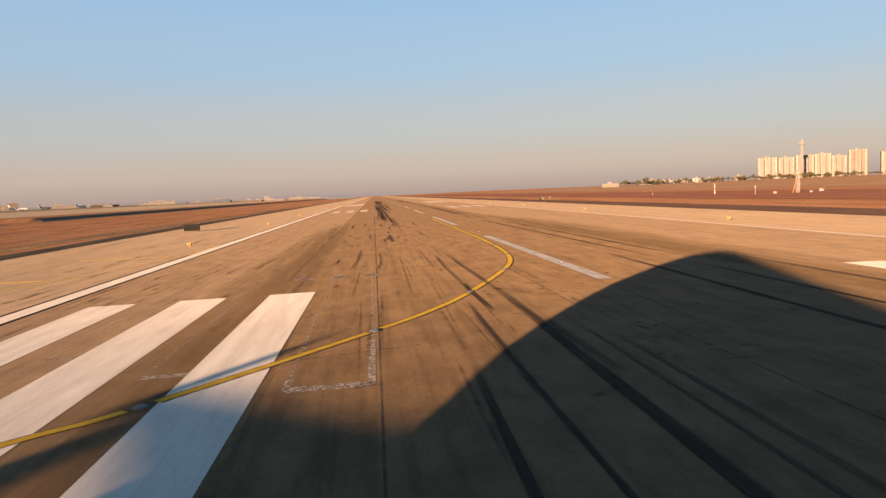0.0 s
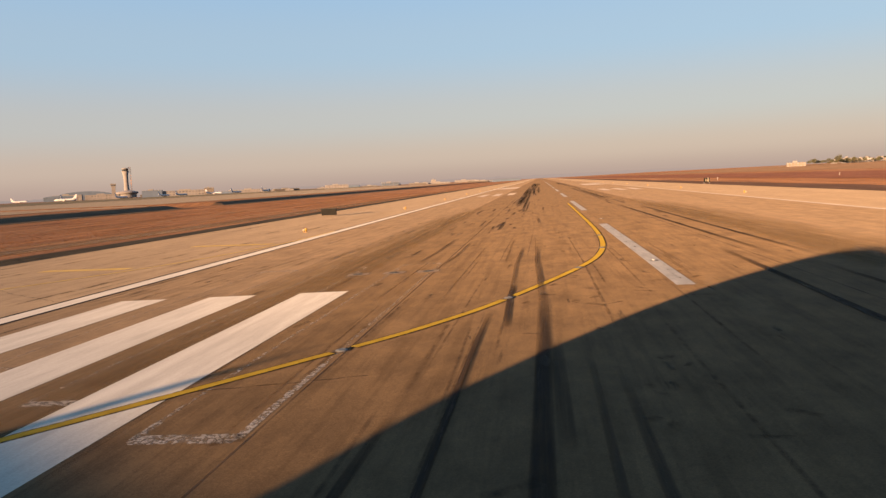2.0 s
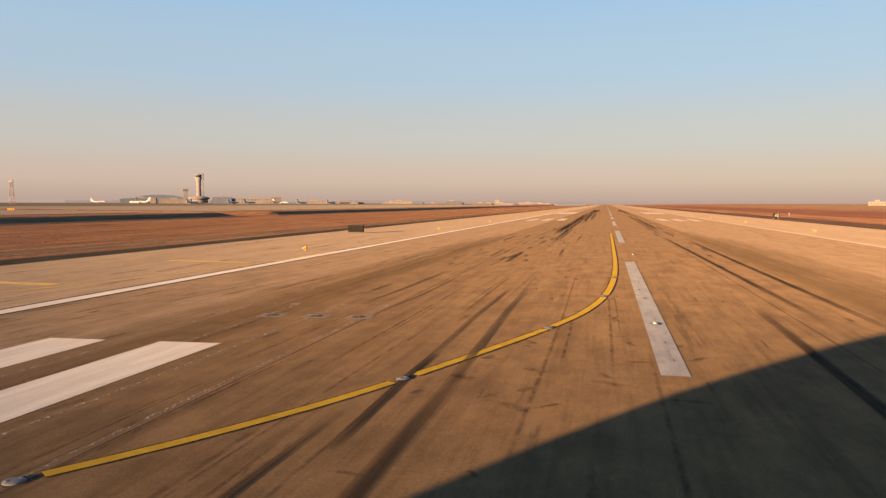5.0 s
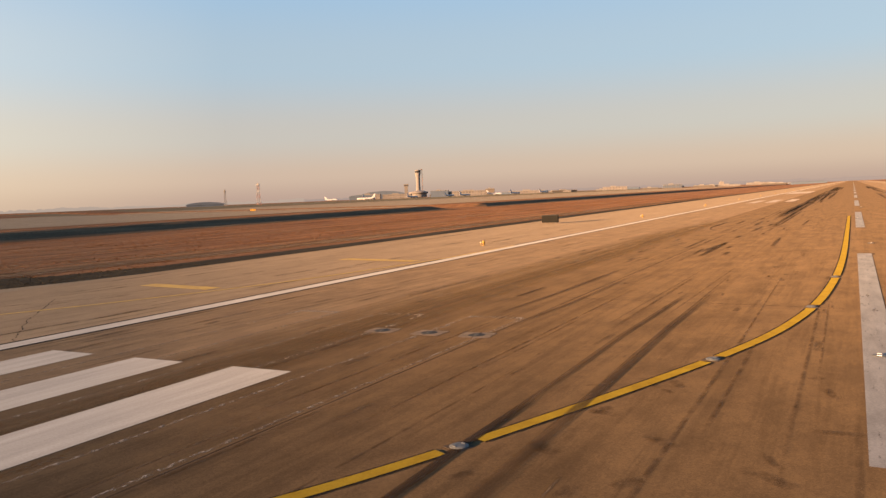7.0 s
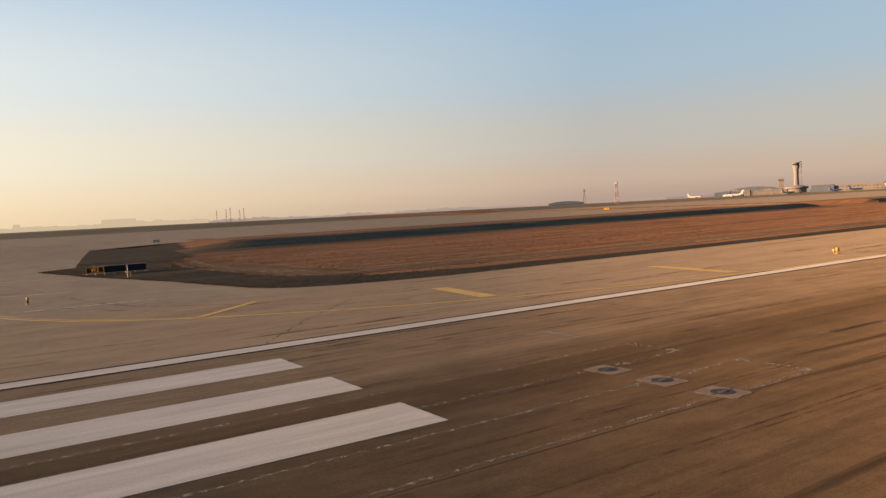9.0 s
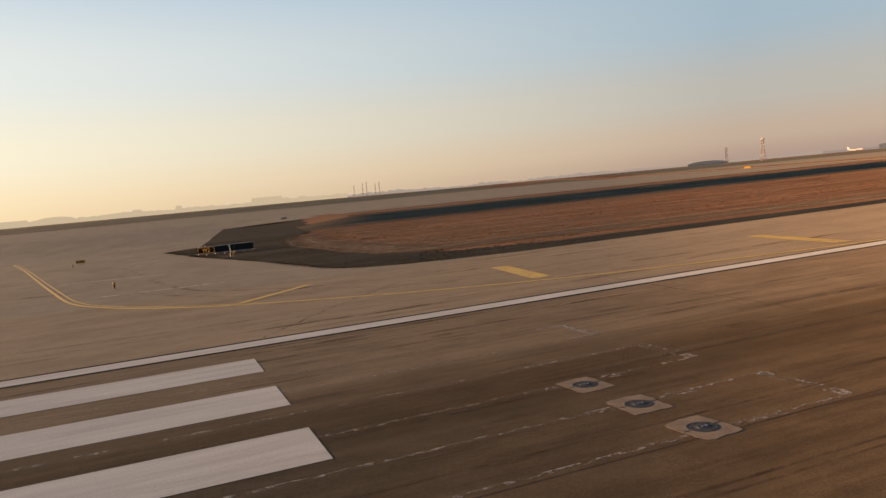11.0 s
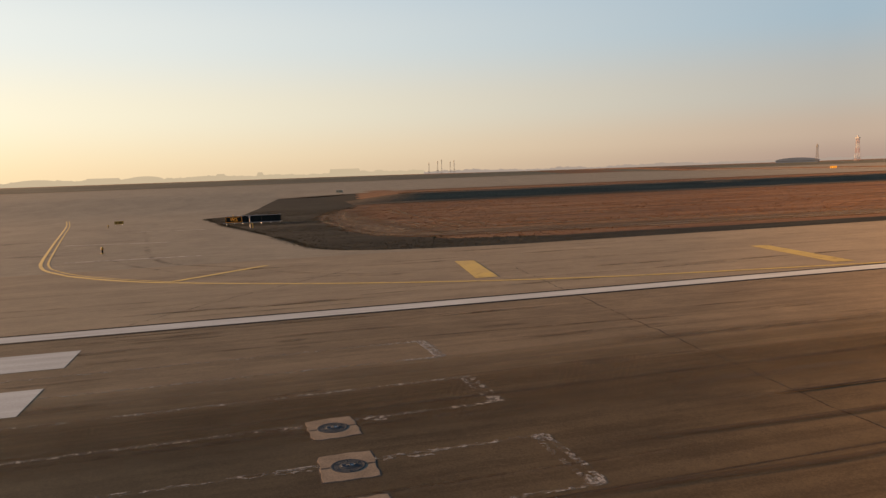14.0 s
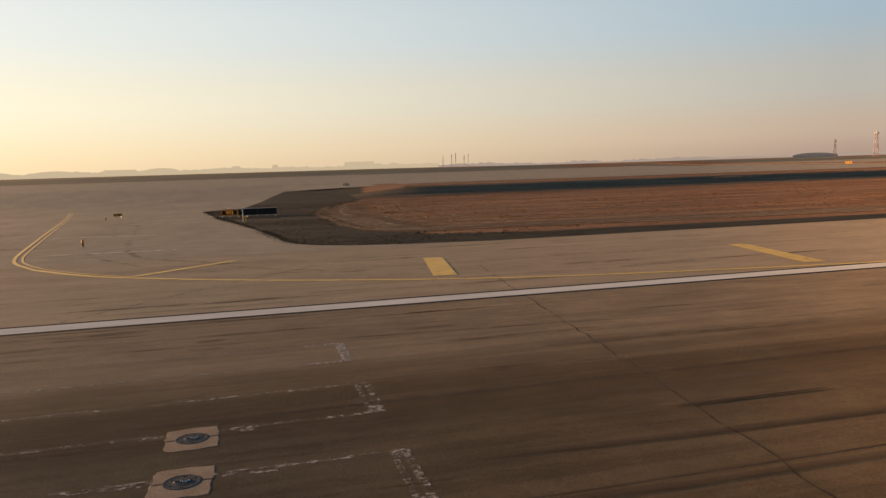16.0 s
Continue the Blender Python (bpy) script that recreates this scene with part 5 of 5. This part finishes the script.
def tree(x, y, tall, seed, label):
    r = random.Random(seed)
    t = thing("tree", (x, y, height(x, y) - 0.2), r.uniform(0, 360), label, "tree", "field trees")
    bm = bmesh.new()
    rod(bm, (0, 0, 0), (0.1, 0, tall * 0.5), tall * 0.035, tall * 0.02, 8)
    ends = []
    for k in range(6):
        a = k * 1.05 + r.uniform(-0.3, 0.3)
        e = Vector((math.cos(a) * tall * r.uniform(0.15, 0.32), math.sin(a) * tall * r.uniform(0.15, 0.32), tall * r.uniform(0.55, 0.9)))
        rod(bm, (0.05, 0, tall * r.uniform(0.3, 0.48)), e, tall * 0.014, tall * 0.005, 6)
        ends.append(e)
    part("trunk", bm, BARK, t)
    verts, faces = [], []
    for k in range(420):
        c = r.choice(ends) + Vector((r.gauss(0, 0.12), r.gauss(0, 0.12), r.gauss(0, 0.10))) * tall
        a, b = (Vector((r.gauss(0, 1), r.gauss(0, 1), r.gauss(0, 1))).normalized() * tall * r.uniform(0.018, 0.045) for _ in range(2))
        n = len(verts)
        verts += [c - a - b, c + a - b, c + a + b, c - a + b]
        faces.append((n, n + 1, n + 2, n + 3))
    ob = new("crown", mesh_of("crown", verts, faces, LEAF))
    ob.parent = t
    return t


shapes = [tree(402, 1131, 11, 1, "dusty green tree beside a pale house"), tree(432, 1120, 13, 2, "dusty green tree beside a pale house"), tree(455, 1125, 9, 3, "dusty green bushy tree at the town's edge")]
for k in range(270):
    if k < 200:
        x = rng.uniform(410, 760)
        y = 1290 - 0.25 * x + rng.uniform(-50, 40)
    else:
        x = rng.uniform(720, 950)
        y = 1785 - 0.68 * x + rng.uniform(-20, 10)
    s = rng.uniform(0.3, 0.75)
    c = copy_thing(rng.choice(shapes), pose(x, y, height(x, y) - 0.2, 0, 0, rng.uniform(0, 360)))
    c.scale = (s, s, s)
    tagged(c, "dusty green tree at the edge of the field")


# ---- dry grass ----
VERGE_GRASS = material("dull_verge_weeds", (0.053, 0.045, 0.028), 0.9, second=(0.036, 0.031, 0.020), scale=0.3, fine=0.2)
GRASS = material("dry_orange_grass", (0.161, 0.078, 0.034), 0.9, second=(0.098, 0.045, 0.020), scale=0.25, fine=0.2)


def tufts(name, count, inside, box_xy, seed, label, mat=GRASS, low=0.015, high=0.055):
    r = random.Random(seed)
    verts, faces = [], []
    x0, x1, y0, y1 = box_xy
    made = 0
    while made < count:
        x, y = r.uniform(x0, x1), y0 + (y1 - y0) * r.random() ** 1.6
        if not inside(x, y) or noise.noise((x * 0.12, y * 0.05, seed)) < r.uniform(-0.6, 0.35):
            continue
        made += 1
        z = height(x, y) - 0.05
        for _ in range(4):
            a, h, w = r.uniform(0, math.pi), r.uniform(low, high), r.uniform(0.04, 0.12)
            px, py = x + r.uniform(-0.25, 0.25), y + r.uniform(-0.25, 0.25)
            n = len(verts)
            verts += [(px - w * math.cos(a), py - w * math.sin(a), z), (px + w * math.cos(a), py + w * math.sin(a), z), (px + r.uniform(-0.1, 0.1), py + r.uniform(-0.1, 0.1), z + h)]
            faces.append((n, n + 1, n + 2))
    return tagged(new(name, mesh_of(name, verts, faces, mat)), label, "grass", kind="stuff")


tufts("dry_grass", 26000, lambda x, y: x < -39 and y > verge_high(max(x, -148)) - 1, (-137, -36, 44, 400), 3, "dry orange-brown grass tufts on the island")
tufts("dry_grass", 9000, lambda x, y: x > 58, (57, 130, 30, 330), 4, "dry orange-brown grass tufts beyond the verge")
tufts("bank_grass", 5000, lambda x, y: True, (-156, -149, 70, 400), 6, "dry grass along the top of the bank")
tufts("verge_grass", 12000, lambda x, y: between(EDGE, x) + 0.2 < y < verge_high(x) + 1.5, (-128, -33, 29, 64), 8, "sparse dull weeds on the scorched verge", VERGE_GRASS, 0.03, 0.075)
tufts("edge_weeds", 5000, lambda x, y: abs(y - between(EDGE, x) - 0.1) < 0.45, (-112, -33, 29, 47), 9, "dull weeds and soil spilling over the pavement edge", VERGE_GRASS, 0.03, 0.08)


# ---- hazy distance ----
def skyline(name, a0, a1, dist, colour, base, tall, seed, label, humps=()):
    """A plain glowing strip of far hills and roofs, the haze put into its emission colour, seen at one great distance.
    """
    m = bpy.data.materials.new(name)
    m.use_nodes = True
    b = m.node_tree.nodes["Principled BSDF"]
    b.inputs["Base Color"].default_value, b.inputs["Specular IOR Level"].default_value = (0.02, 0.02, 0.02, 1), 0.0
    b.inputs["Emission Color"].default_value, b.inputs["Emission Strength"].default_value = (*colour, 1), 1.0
    verts, faces = [], []
    n = 900
    for k in range(n + 1):
        a = radians(a0 + (a1 - a0) * k / n)
        x, y = -math.sin(a) * dist, math.cos(a) * dist
        h = base + tall * (0.5 + 0.5 * noise.noise((k * 0.02, seed, 0))) + tall * 0.35 * noise.noise((k * 0.13, seed, 4)) + tall * 0.3 * max(noise.noise((k * 0.47, seed, 7)), -0.1)
        for at, half, top, square in humps:
            off = abs(a0 + (a1 - a0) * k / n - at) / half
            if off < 1:
                h = max(h, top if square else top * (0.55 + 0.45 * math.sqrt(1 - off * off)))
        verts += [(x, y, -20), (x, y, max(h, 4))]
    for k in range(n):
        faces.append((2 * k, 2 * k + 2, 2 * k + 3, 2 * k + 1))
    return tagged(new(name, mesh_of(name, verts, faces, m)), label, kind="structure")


# haze tints as emission, brighter from strip to strip towards the sun
skyline("backdrop_north", -75, 40, 4300, (0.0310, 0.0252, 0.0235), 8, 20, 1.0, "glowing haze-toned far hills along the horizon")
skyline("backdrop_west", 40, 75, 4250, (0.040, 0.0322, 0.0275), 10, 18, 1.5, "glowing haze-toned far hills along the horizon")
skyline("backdrop_south_west", 75, 140, 4200, (0.060, 0.048, 0.033), 20, 26, 2.0, "haze-toned far hills that glow paler towards the sun", ((81.2, 1.15, 52, True), (95.8, 1.3, 46, False), (98.6, 1.1, 42, True), (102.8, 1.5, 43, False), (107.0, 1.8, 44, False), (112, 2.0, 44, False), (90.5, 0.3, 46, True), (87.6, 0.2, 48, True), (78.5, 0.3, 40, True)))
